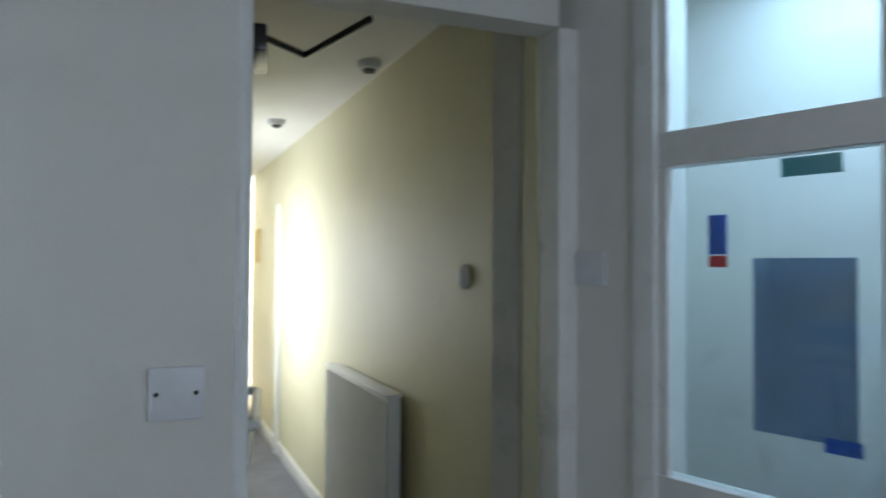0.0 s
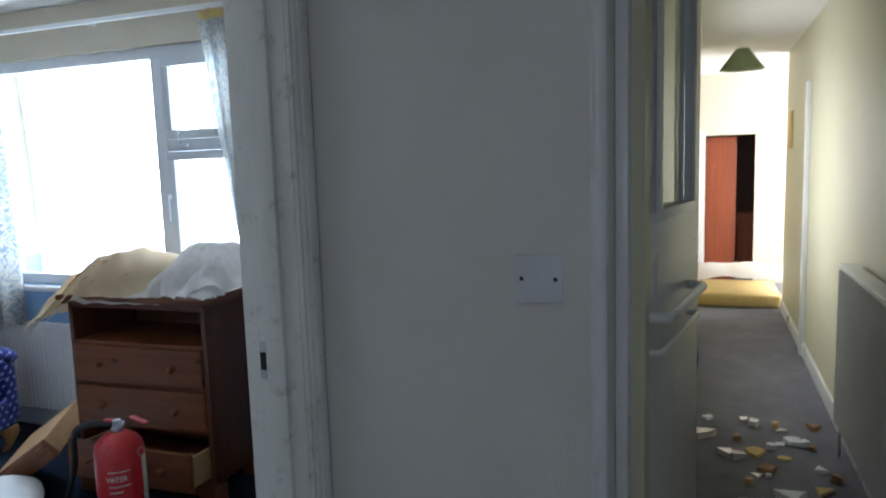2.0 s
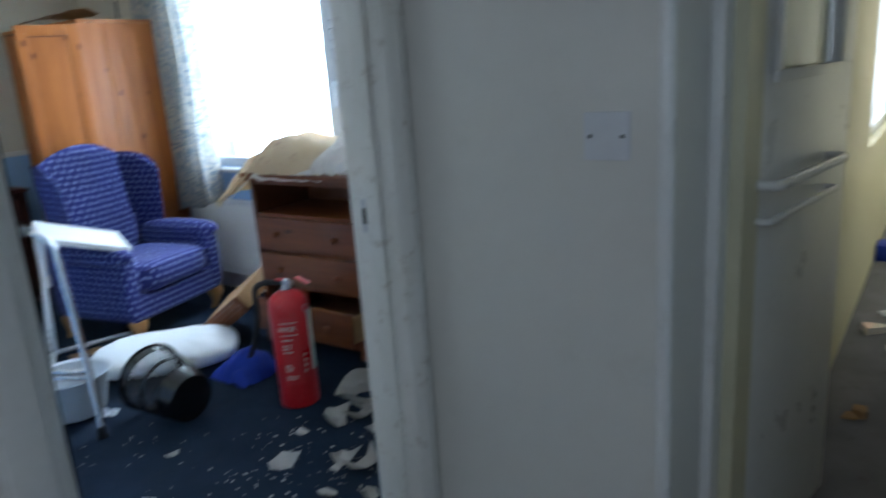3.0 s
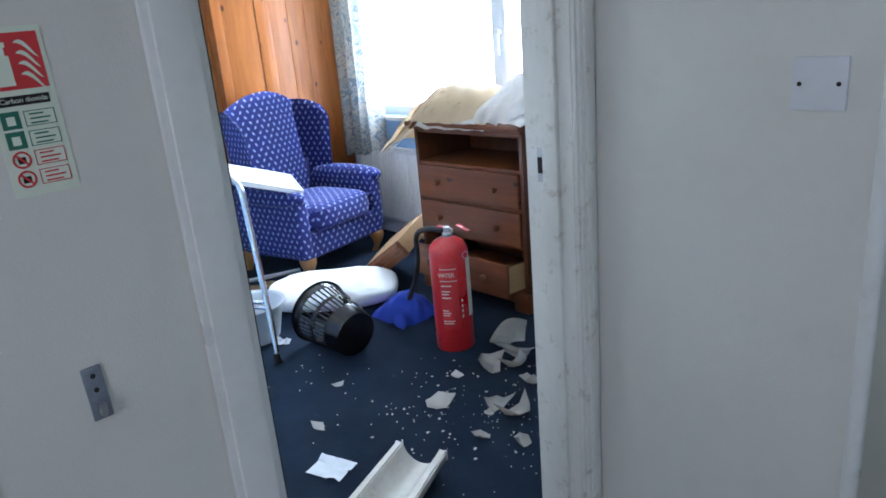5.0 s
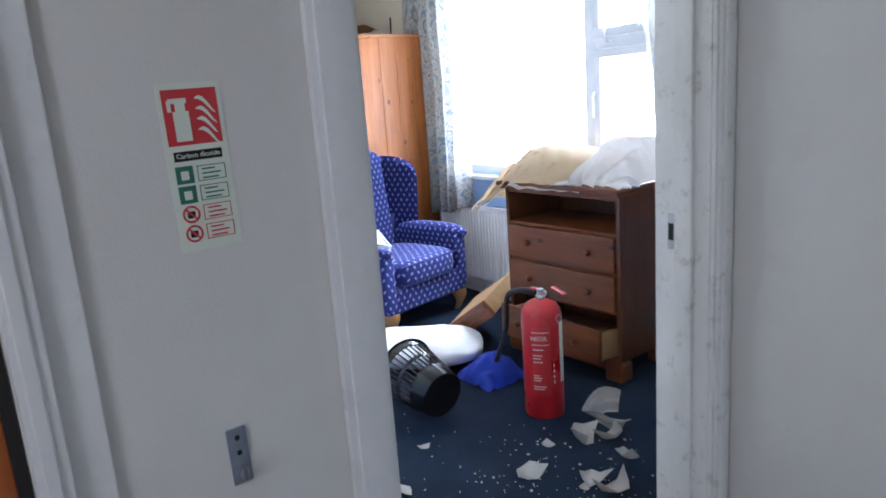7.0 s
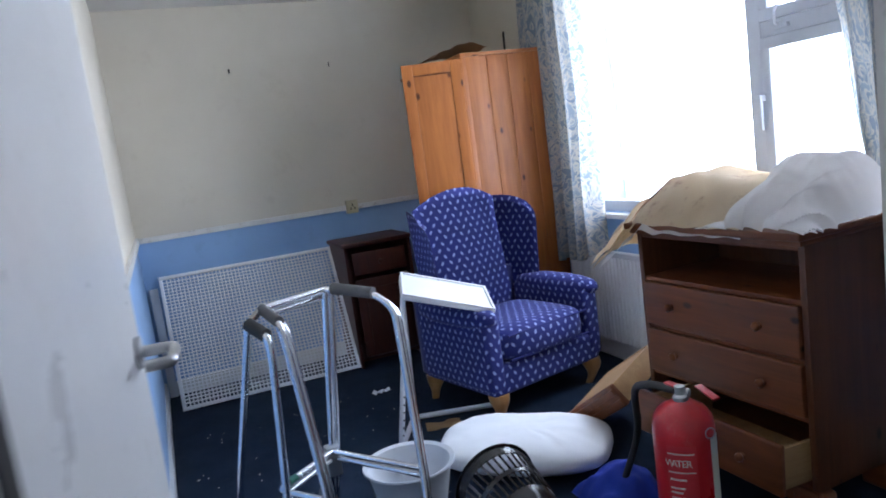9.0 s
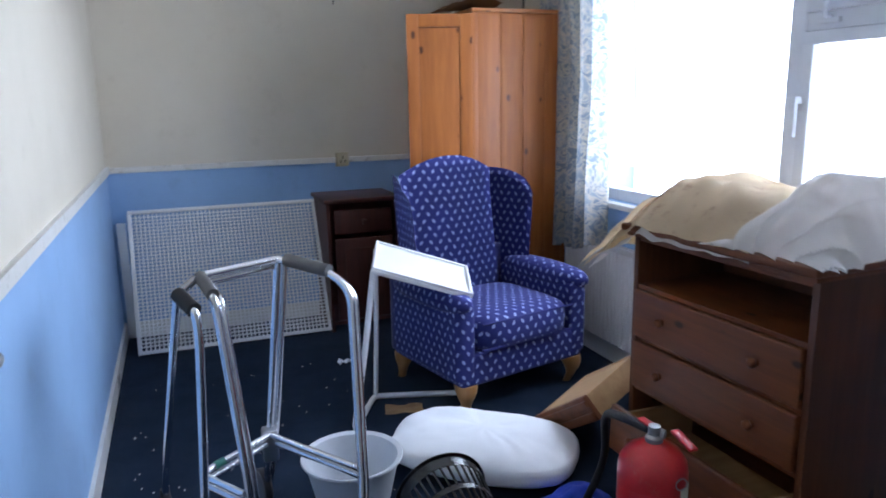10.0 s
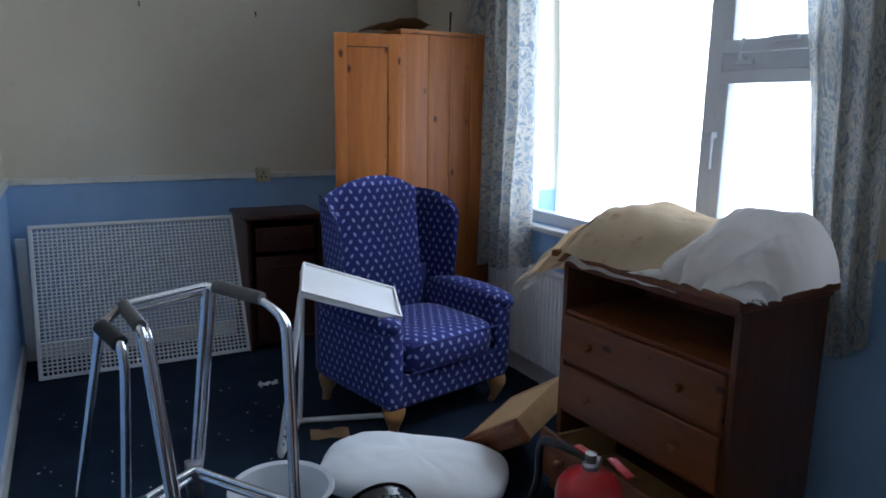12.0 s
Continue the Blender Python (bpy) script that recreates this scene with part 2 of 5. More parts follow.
STAIN = surface("brown_water_stain", (0.42, 0.22, 0.11), (0.62, 0.42, 0.26), 0.9, scale=14, fine=300, bump=0.2)
NET = surface("white_cotton_sheet", (0.82, 0.81, 0.79), (0.88, 0.87, 0.85), 0.9, scale=6, fine=350, bump=0.3, thin=0.6)
CLOTH_BLUE = surface("royal_blue_cloth", (0.01, 0.03, 0.3), (0.016, 0.05, 0.42), 0.85, scale=9, fine=260, bump=0.4)
PAPER = surface("white_paper", (0.72, 0.74, 0.78), (0.8, 0.82, 0.85), 0.8, scale=6, fine=120, bump=0.1)
SWITCH = surface("white_switch_plastic", (0.62, 0.63, 0.66), (0.68, 0.69, 0.72), 0.4, scale=12, fine=60, bump=0.03)
SOCKET_MAT = surface("aged_ivory_plastic", (0.5, 0.44, 0.28), (0.58, 0.52, 0.35), 0.45, scale=20, fine=80, bump=0.03)
DARK = surface("dark_gap", (0.008, 0.007, 0.006), (0.014, 0.012, 0.01), 0.8)
BROWN_SEAL = surface("brown_seal", (0.035, 0.016, 0.012), (0.05, 0.022, 0.016), 0.6)
UPVC = surface("white_upvc", (0.66, 0.7, 0.76), (0.72, 0.76, 0.82), 0.35, scale=6, fine=60, bump=0.03)
CARD = surface("brown_cardboard", (0.3, 0.18, 0.09), (0.38, 0.24, 0.12), 0.85, scale=10, fine=120, bump=0.2)
NOTICE = surface("blue_grey_notice", (0.16, 0.27, 0.45), (0.2, 0.32, 0.5), 0.5, scale=9, fine=60, bump=0.02)
SIGN_BLUE = surface("blue_sign", (0.03, 0.1, 0.5), (0.04, 0.13, 0.58), 0.4)
SIGN_GREEN = surface("green_sign", (0.02, 0.14, 0.1), (0.03, 0.17, 0.12), 0.4)
SIGN_BASE = surface("photoluminescent_white", (0.66, 0.72, 0.6), (0.72, 0.77, 0.66), 0.45, scale=12, fine=60, bump=0.02)
LEAFY = surface("pale_green_shade", (0.32, 0.38, 0.2), (0.4, 0.46, 0.27), 0.7, thin=0.3)
FOAM = surface("yellow_foam", (0.55, 0.4, 0.14), (0.65, 0.5, 0.22), 0.9, scale=12, fine=200, bump=0.5)
GLASS, gn, gl, gp = nodes_of("clear_glass")
put(gp, **{"Base Color": (0.9, 0.96, 0.95, 1), "Roughness": 0.02, "Transmission Weight": 1.0, "IOR": 1.45})


def curtain_cloth():
    m, n, l, p = nodes_of("patterned_curtain")
    uv = n.new("ShaderNodeUVMap")
    mp = n.new("ShaderNodeMapping")
    mp.inputs["Scale"].default_value = (1, 1, 1)
    l.new(uv.outputs[0], mp.inputs[0])
    w = put(n.new("ShaderNodeTexNoise"), Scale=13.0, Detail=1.5, Distortion=2.2)
    l.new(mp.outputs[0], w.inputs["Vector"])
    r = n.new("ShaderNodeValToRGB")
    e = r.color_ramp.elements
    e[0].position, e[0].color = 0.38, (0.27, 0.32, 0.38, 1)
    e[1].position, e[1].color = 0.64, (0.34, 0.39, 0.44, 1)
    for pos, col in ((0.45, (0.52, 0.52, 0.48, 1)), (0.5, (0.66, 0.60, 0.50, 1)), (0.56, (0.46, 0.49, 0.5, 1))):
        x = e.new(pos)
        x.color = col
    l.new(w.outputs["Fac"], r.inputs[0])
    l.new(r.outputs[0], p.inputs["Base Color"])
    put(p, Roughness=0.85)
    fz = put(n.new("ShaderNodeTexNoise"), Scale=500.0)
    l.new(mp.outputs[0], fz.inputs["Vector"])
    bp = put(n.new("ShaderNodeBump"), Strength=0.2, Distance=0.001)
    l.new(fz.outputs["Fac"], bp.inputs["Height"])
    l.new(bp.outputs[0], p.inputs["Normal"])
    tr = n.new("ShaderNodeBsdfTranslucent")
    l.new(r.outputs[0], tr.inputs["Color"])
    ms = put(n.new("ShaderNodeMixShader"), Fac=0.62)
    l.new(p.outputs[0], ms.inputs[1])
    l.new(tr.outputs[0], ms.inputs[2])
    l.new(ms.outputs[0], n["Material Output"].inputs["Surface"])
    return m


CURTAIN = curtain_cloth()

# ---- mesh helpers ----
IDENT = Matrix.Identity(4)


def box(bm, x0, x1, y0, y1, z0, z1, bevel=0.0, m=IDENT, seg=2):
    made = bmesh.ops.create_cube(bm, size=1.0, matrix=m @ Matrix.LocRotScale(((x0 + x1) / 2, (y0 + y1) / 2, (z0 + z1) / 2), None, (x1 - x0, y1 - y0, z1 - z0)))
    if bevel:
        edges = list({e for v in made["verts"] for e in v.link_edges})
        bmesh.ops.bevel(bm, geom=edges, offset=bevel, segments=seg, profile=0.6, affect="EDGES")
    return bm


def rod(bm, p, q, r, r2=None, n=14, caps=True):
    p, q = Vector(p), Vector(q)
    m = Matrix.Translation((p + q) / 2) @ (q - p).to_track_quat("Z", "Y").to_matrix().to_4x4()
    bmesh.ops.create_cone(bm, cap_ends=caps, segments=n, radius1=r, radius2=r if r2 is None else r2, depth=(q - p).length, matrix=m)
    return bm


def tube(bm, pts, r, n=12, bend=0.05):
    """A bent tube through the points, with rounded bends."""
    pts = [Vector(p) for p in pts]
    path = [pts[0]]
    for a, b, c in zip(pts, pts[1:], pts[2:]):
        k = min(bend, (a - b).length * 0.45, (c - b).length * 0.45)
        s, e = b + (a - b).normalized() * k, b + (c - b).normalized() * k
        for i in range(6):
            t = i / 5
            path.append((1 - t) ** 2 * s + 2 * t * (1 - t) * b + t * t * e)
    path.append(pts[-1])
    rings, up = [], None
    for i, p in enumerate(path):
        d = (path[min(i + 1, len(path) - 1)] - path[max(i - 1, 0)]).normalized()
        if up is None:
            up = d.orthogonal().normalized()
        up = (up - d * up.dot(d)).normalized()
        side = d.cross(up)
        rings.append([bm.verts.new(p + r * (math.cos(2 * math.pi * j / n) * up + math.sin(2 * math.pi * j / n) * side)) for j in range(n)])
    for a, b in zip(rings, rings[1:]):
        for j in range(n):
            bm.faces.new((a[j], a[(j + 1) % n], b[(j + 1) % n], b[j]))
    bm.faces.new(rings[0][::-1])
    bm.faces.new(rings[-1])
    return bm


def lathe(bm, profile, n=32, m=IDENT, close=False):
    """Turns (radius, height) pairs round z."""
    rings = [[bm.verts.new(m @ Vector((r * math.cos(2 * math.pi * j / n), r * math.sin(2 * math.pi * j / n), z))) for j in range(n)] for r, z in profile]
    for a, b in zip(rings, rings[1:]):
        for j in range(n):
            bm.faces.new((a[j], a[(j + 1) % n], b[(j + 1) % n], b[j]))
    if close:
        bm.faces.new(rings[0][::-1])
        bm.faces.new(rings[-1])
    return bm


def grid(bm, nu, nv, f):
    """A sheet of nu x nv cells; f gives the place for u, v in 0 to 1."""
    vs = [[bm.verts.new(f(i / nu, j / nv)) for j in range(nv + 1)] for i in range(nu + 1)]
    uvl = bm.loops.layers.uv.verify()
    for i in range(nu):
        for j in range(nv):
            face = bm.faces.new((vs[i][j], vs[i + 1][j], vs[i + 1][j + 1], vs[i][j + 1]))
            for lp, (a, b) in zip(face.loops, ((i, j), (i + 1, j), (i + 1, j + 1), (i, j + 1))):
                lp[uvl].uv = (a / nu, b / nv)
    return bm


def box_uv(bm):
    """UVs in metres by the main direction of each face."""
    bm.normal_update()
    uvl = bm.loops.layers.uv.verify()
    for f in bm.faces:
        k = max(range(3), key=lambda i: abs(f.normal[i]))
        a, b = [(1, 2), (0, 2), (0, 1)][k]
        for lp in f.loops:
            lp[uvl].uv = (lp.vert.co[a], lp.vert.co[b])
    return bm


def finish(name, bm, material, smooth=True, bake=None):
    if bake:
        bm.transform(bake)
    bm.normal_update()
    me = bpy.data.meshes.new(name)
    bm.to_mesh(me)
    bm.free()
    me.materials.append(material)
    if smooth:
        me.shade_smooth()
        me.set_sharp_from_angle(angle=radians(38))
    return new(name, me)


def part(name, bm, material, parent, label="", smooth=True):
    ob = finish(name, bm, material, smooth)
    ob.parent = parent
    if label:
        ob["label"] = label
    return ob


def thing(name, label, category, m=IDENT, group="", kind=""):
    ob = new(name)
    ob.empty_display_size = 0.1
    ob.matrix_world = m
    return tagged(ob, label, category, group, kind)


def struct(name, bm, material, label="", smooth=False, category=""):
    return tagged(finish(name, bm, material, smooth), label, category or name.split("_")[0], kind="structure")


def fresh():
    return bmesh.new()


def prism(bm, pts, z0, z1):
    """A wall from a plan outline."""
    lo = [bm.verts.new((x, y, z0)) for x, y in pts]
    hi = [bm.verts.new((x, y, z1)) for x, y in pts]
    n = len(pts)
    for i in range(n):
        bm.faces.new((lo[i], lo[(i + 1) % n], hi[(i + 1) % n], hi[i]))
    bm.faces.new(lo[::-1])
    bm.faces.new(hi)
    bmesh.ops.recalc_face_normals(bm, faces=bm.faces)
    return bm


def words(text, size, m, material, parent, name="lettering", depth=0.0004):
    cu = bpy.data.curves.new(name, "FONT")
    cu.body, cu.size, cu.extrude, cu.align_x, cu.align_y = text, size, depth, "CENTER", "CENTER"
    tmp = bpy.data.objects.new(name, cu)
    scene.collection.objects.link(tmp)
    me = bpy.data.meshes.new_from_object(tmp.evaluated_get(bpy.context.evaluated_depsgraph_get()))
    bpy.data.objects.remove(tmp)
    me.transform(m)
    me.materials.append(material)
    ob = new(name, me)
    ob.parent = parent
    return ob

# ---- the large structure ----
HEAD = 2.38          # ceiling height
LEFT0, LEFT1 = -0.72, -0.72   # the bedroom's side wall
FAR, WIN = 4.45, 1.73
DADO = 1.0
DOOR_L, DOOR_R, DOOR_H = -0.826, -0.07, 2.06

# floors
struct("floor_bedroom", box(fresh(), -1.0, 2.1, 0.0, FAR + 0.2, -0.1, 0.0), CARPET, "dark navy carpet, littered with ceramic chips", category="floor")
struct("floor_corridor", box(fresh(), -3.1, 9.0, -3.9, 0.0, -0.1, 0.0), GREY_CARPET, "worn grey corridor carpet with debris", category="floor")

# bedroom walls: cream above, blue below the dado rail
def two_tone(name, build, label):
    w = struct(name, build(DADO, HEAD), CREAM, label, category="wall")
    lower = part("lower_wall", build(0.0, DADO), BLUE_PAINT, w, "sky-blue painted lower wall", smooth=False)
    return w

two_tone("wall_side", lambda a, b: prism(fresh(), [(LEFT0, 0.52), (LEFT1, FAR), (LEFT1 - 0.25, FAR), (LEFT1 - 0.25, 0.12), (LEFT1 - 0.15, 0.12), (LEFT1 - 0.15, 0.52)], a, b), "cream wall over a sky-blue lower half")
two_tone("wall_far", lambda a, b: box(fresh(), LEFT1 - 0.25, WIN + 0.25, FAR, FAR + 0.12, a, b), "cream wall over a sky-blue lower half")
W0, W1, S0, S1 = 1.38, 3.17, 0.85, 2.12      # window opening along y and z

def window_wall():
    bm = fresh()
    box(bm, WIN, WIN + 0.25, 0.12, W0, DADO, HEAD)
    box(bm, WIN, WIN + 0.25, W1, FAR, DADO, HEAD)
    box(bm, WIN, WIN + 0.25, W0, W1, S1, HEAD)
    return bm

ww = struct("wall_window", window_wall(), CREAM, "cream window wall over a sky-blue lower half", category="wall")
lw = box(fresh(), WIN, WIN + 0.25, 0.12, W0, 0, DADO)
box(lw, WIN, WIN + 0.25, W1, FAR, 0, DADO)
box(lw, WIN, WIN + 0.25, W0, W1, 0, S0)
part("lower_wall", lw, BLUE_PAINT, ww, "sky-blue painted lower wall", smooth=False)

# wall between lobby and bedroom, with the doorway and the next door's opening
def entry_wall():
    bm = fresh()
    box(bm, -2.95, -2.0, 0.0, 0.12, 0, HEAD)
    box(bm, -2.0, -1.248, 0.0, 0.12, 2.06, HEAD)
    box(bm, -1.248, DOOR_L - 0.03, 0.0, 0.12, 0, HEAD)
    box(bm, DOOR_L - 0.03, DOOR_R + 0.03, 0.0, 0.12, DOOR_H + 0.03, HEAD)
    box(bm, DOOR_R + 0.03, WIN + 0.25, 0.0, 0.12, 0, HEAD)
    return bm

struct("wall_entry", entry_wall(), LOBBY_PAINT, "off-white painted wall with scuffs", category="wall")
struct("wall_return", box(fresh(), 0.0, 0.34, -0.545, 0.0, 0, HEAD, 0.006), LOBBY_PAINT, "off-white painted wall beside the fire door", category="wall")

INNER, OUTER, END = -0.60, -1.40, 6.0     # corridor walls and its far end
C0, C1 = 2.95, 4.3                        # corridor window

def corridor_left():
    bm = fresh()
    box(bm, 0.34, C0, INNER, INNER + 0.1, 0, HEAD)
    box(bm, C1, END, INNER, INNER + 0.1, 0, HEAD)
    box(bm, C0, C1, INNER, INNER + 0.1, 0, 0.85)
    box(bm, C0, C1, INNER, INNER + 0.1, 1.85, HEAD)
    return bm

struct("wall_corridor_inner", corridor_left(), CORRIDOR_PAINT, "yellowed cream corridor wall with a window", category="wall")
struct("wall_corridor_outer", box(fresh(), 0.392, END, OUTER - 0.1, OUTER, 0, HEAD), CORRIDOR_PAINT, "yellowed cream corridor wall with sheen", category="wall")
# oblique lobby wall with the glazed door's opening
UX, UY = -0.956, -0.292
OBL = Matrix(((UX, -UY, 0, 0.298), (UY, UX, 0, -1.345), (0, 0, 1, 0), (0, 0, 0, 1)))   # local x along the wall, local y away from the lobby
OBL = OBL @ Matrix.Diagonal((1.105, 1.105, 1.105, 1))

def oblique():
    bm = fresh()
    top = HEAD / 1.105
    for a, b, z0, z1 in ((-0.03, 0.22, 0, top), (0.22, 0.78, 2.06, top), (0.78, 3.15, 0, top)):
        box(bm, a, b, 0.0, 0.1, z0, z1, m=OBL)
    bmesh.ops.recalc_face_normals(bm, faces=bm.faces)
    return bm

struct("wall_lobby_oblique", oblique(), LOBBY_PAINT, "off-white lobby wall holding a glazed door", category="wall")
struct("wall_corridor_stub", box(fresh(), 0.318, 0.391, -1.5, -1.31, 0, HEAD), CORRIDOR_PAINT, "short cream wall behind the fire door post", category="wall")
struct("wall_lobby_back", box(fresh(), -3.05, -2.95, -2.5, 0.12, 0, HEAD), LOBBY_PAINT, "plain off-white end wall of the lobby", category="wall")
# rooms beyond: side room behind the glazed door and the room at the corridor's end
struct("wall_side_room", box(fresh(), -0.5, 1.6, 0.62, 0.72, 0, HEAD / 1.105, 0, OBL), GLOSS, "white wall of the side room", category="wall")
sr = box(fresh(), -0.3, -0.2, 0.1, 0.62, 0, HEAD / 1.105, 0, OBL)
box(sr, 1.2, 1.3, 0.1, 0.62, 0, HEAD / 1.105, 0, OBL)
struct("wall_side_room_ends", sr, GLOSS, "white end walls of the side room", category="wall")
er = box(fresh(), 7.5, 7.6, -2.9, -1.23, 0, HEAD)
box(er, 7.5, 7.6, -0.70, 1.1, 0, HEAD)
box(er, 7.5, 7.6, -1.23, -0.70, 1.70, HEAD)
box(er, END - 0.1, END, -2.9, OUTER - 0.1, 0, HEAD)
box(er, END - 0.1, END, INNER + 0.1, 1.1, 0, HEAD)
box(er, END, 7.5, 1.0, 1.1, 0, HEAD)
box(er, END, 6.1, -2.9, -2.8, 0, HEAD)
box(er, 7.4, 7.5, -2.9, -2.8, 0, HEAD)
box(er, 6.1, 7.4, -2.9, -2.8, 0, 0.8)
box(er, 6.1, 7.4, -2.9, -2.8, 2.0, HEAD)
struct("wall_end_room", er, CREAM, "pale cream walls of the sunlit end room", category="wall")
struct("wall_beyond", box(fresh(), 8.6, 8.7, -2.0, 0.2, 0, HEAD), DARK_WOOD, "dark wall beyond the far doorway", category="wall")
struct("ceiling", box(fresh(), -3.1, 9.0, -3.9, FAR + 0.2, HEAD, HEAD + 0.1), CEILING, "white painted ceiling", category="ceiling")

# skirting, dado rail, architraves
sk = prism(fresh(), [(LEFT0, 0.53), (LEFT1, FAR), (LEFT1 + 0.016, FAR - 0.016), (LEFT0 + 0.016, 0.53)], 0, 0.09)
struct("baseboard_side", sk, GLOSS, "white skirting board", category="baseboard")
struct("baseboard_far", box(fresh(), LEFT1 + 0.02, WIN, FAR - 0.016, FAR, 0, 0.09, 0.003), GLOSS, "white skirting board", category="baseboard")
bw = box(fresh(), WIN - 0.016, WIN, 0.12, FAR - 0.02, 0, 0.09, 0.003)
struct("baseboard_window", bw, GLOSS, "white skirting board", category="baseboard")
rail = prism(fresh(), [(LEFT0, 0.53), (LEFT1, FAR), (LEFT1 + 0.018, FAR - 0.018), (LEFT0 + 0.018, 0.53)], DADO - 0.012, DADO + 0.028)
struct("trim_dado_side", rail, WORN, "chipped cream dado rail", category="trim")
r2 = box(fresh(), LEFT1 + 0.02, WIN, FAR - 0.018, FAR, DADO - 0.012, DADO + 0.022, 0.004)
struct("trim_dado_far", r2, WORN, "chipped cream dado rail", category="trim")


def architrave(bm, x0, x1, y0, y1, z1, steps=((0, 1, 0.012), (0.12, 0.8, 0.018), (0.3, 0.62, 0.022)), face=-1):
    """An upright moulded board: nested ribs proud of the wall's plane y0 = y1."""
    for a, b, d in steps:
        box(bm, x0 + (x1 - x0) * a, x0 + (x1 - x0) * b, min(y0, y0 + face * d), max(y0, y0 + face * d), 0, z1, 0.002)
    return bm


doorway = struct("door_1", box(fresh(), DOOR_L - 0.03, DOOR_L, -0.004, 0.124, 0, DOOR_H), GLOSS, "white painted bedroom door frame, scuffed and chipped", category="door frame")
jr = box(fresh(), DOOR_R, DOOR_R + 0.03, -0.004, 0.124, 0, DOOR_H)
part("worn_jamb", jr, WORN, doorway, "jamb with paint worn to bare wood", smooth=False)
part("head", box(fresh(), DOOR_L - 0.03, DOOR_R + 0.03, -0.004, 0.124, DOOR_H, DOOR_H + 0.03), GLOSS, doorway, smooth=False)
part("architrave", architrave(fresh(), -0.890, DOOR_L - 0.002, -0.001, 0, DOOR_H + 0.06, ((0, 1, 0.012), (0.16, 1, 0.018))), GLOSS, doorway)
part("architrave", architrave(fresh(), DOOR_R + 0.002, -0.002, -0.001, 0, DOOR_H + 0.06), WORN, doorway)
part("door_stop", box(fresh(), DOOR_R - 0.012, DOOR_R, 0.03, 0.07, 0, DOOR_H, 0.002), WORN, doorway)
part("door_stop", box(fresh(), DOOR_L, -0.796, 0.03, 0.07, 0, DOOR_H, 0.003), GLOSS, doorway)
part("lining", box(fresh(), DOOR_L - 0.04, -0.772, 0.128, 0.262, 0, DOOR_H, 0.003), GLOSS, doorway)
part("rebate", box(fresh(), DOOR_L, -0.772, 0.098, 0.126, 0, DOOR_H, 0.003), GLOSS, doorway)
part("smoke_seal", box(fresh(), -0.7715, -0.768, 0.235, 0.255, 0.02, 1.95), BROWN_SEAL, doorway, "brown intumescent strip", smooth=False)
strike = part("strike_plate", box(fresh(), DOOR_R - 0.003, DOOR_R + 0.001, 0.074, 0.092, 1.065, 1.14, 0.002), STEEL, doorway, "scratched steel strike plate")
part("latch_hole", box(fresh(), DOOR_R - 0.0045, DOOR_R - 0.002, 0.077, 0.089, 1.085, 1.12), DARK, strike, smooth=False)

# the bedroom door, standing open into the room
leaf_m = pose(-0.685, 0.285, 0, 0, 0, 85.5)
bdoor = thing("bedroom_door", "open white flush bedroom door with lever handle", "door", leaf_m)
part("leaf", box(fresh(), 0, 0.76, -0.0, 0.04, 0.01, 2.0, 0.003), GLOSS, bdoor)
# Near-black strip laid on the leaf's face in place of shade by the hinges.
part("hinge_gap", box(fresh(), 0.0, 0.035, -0.003, 0.0, 0.01, 2.0), DARK, bdoor, "dark strip for the shade at the hinges", smooth=False)
plate = part("handle_plate", lathe(fresh(), [(0.0, 0), (0.026, 0), (0.026, 0.008), (0.0, 0.009)], 24, pose(0.70, 0.0, 1.07, 90)), STEEL, bdoor, "round steel rose")
hb = tube(fresh(), [(0.70, 0.0, 1.07), (0.70, -0.06, 1.07), (0.595, -0.06, 1.07), (0.595, -0.022, 1.07)], 0.0095, 12, 0.022)
part("lever_handle", hb, STEEL, plate, "satin steel return lever")

# next door along the lobby wall
nd = struct("door_2", architrave(fresh(), -1.246, -1.172, -0.001, 0, 2.1, ((0, 1, 0.008), (0, 0.45, 0.02), (0.1, 0.3, 0.024))), GLOSS, "white frame of a closed orange door", category="door frame")
part("gap", box(fresh(), -1.262, -1.249, 0.0, 0.03, 0, 2.05), DARK, nd, smooth=False)
od = box(fresh(), -1.98, -1.262, 0.012, 0.05, 0.01, 2.04, 0.002)
part("leaf", od, ORANGE_DOOR, nd, "varnished orange wooden leaf")
part("frame_post", box(fresh(), -2.0, -1.982, 0.0, 0.12, 0, 2.06), GLOSS, nd, smooth=False)

# ---- window ----
FX = WIN + 0.03
win = struct("window_1", box(fresh(), FX, FX + 0.06, W0, W1, S0, S0 + 0.06, 0.004), UPVC, "white plastic casement window, blown out by daylight", category="window", smooth=True)
fr = box(fresh(), FX, FX + 0.06, W0, W1, S1 - 0.06, S1, 0.004)
part("top_frame", fr, UPVC, win)
part("side_frame", box(fresh(), FX, FX + 0.06, W0, W0 + 0.06, S0 + 0.06, S1 - 0.06, 0.004), UPVC, win)
part("side_frame", box(fresh(), FX, FX + 0.06, W1 - 0.06, W1, S0 + 0.06, S1 - 0.06, 0.004), UPVC, win)
part("mullion", box(fresh(), FX - 0.002, FX + 0.062, 1.92, 1.99, S0 + 0.06, S1 - 0.06, 0.004), UPVC, win)
part("transom", box(fresh(), FX - 0.001, FX + 0.061, W0 + 0.06, 1.92, 1.582, 1.642, 0.004), UPVC, win)


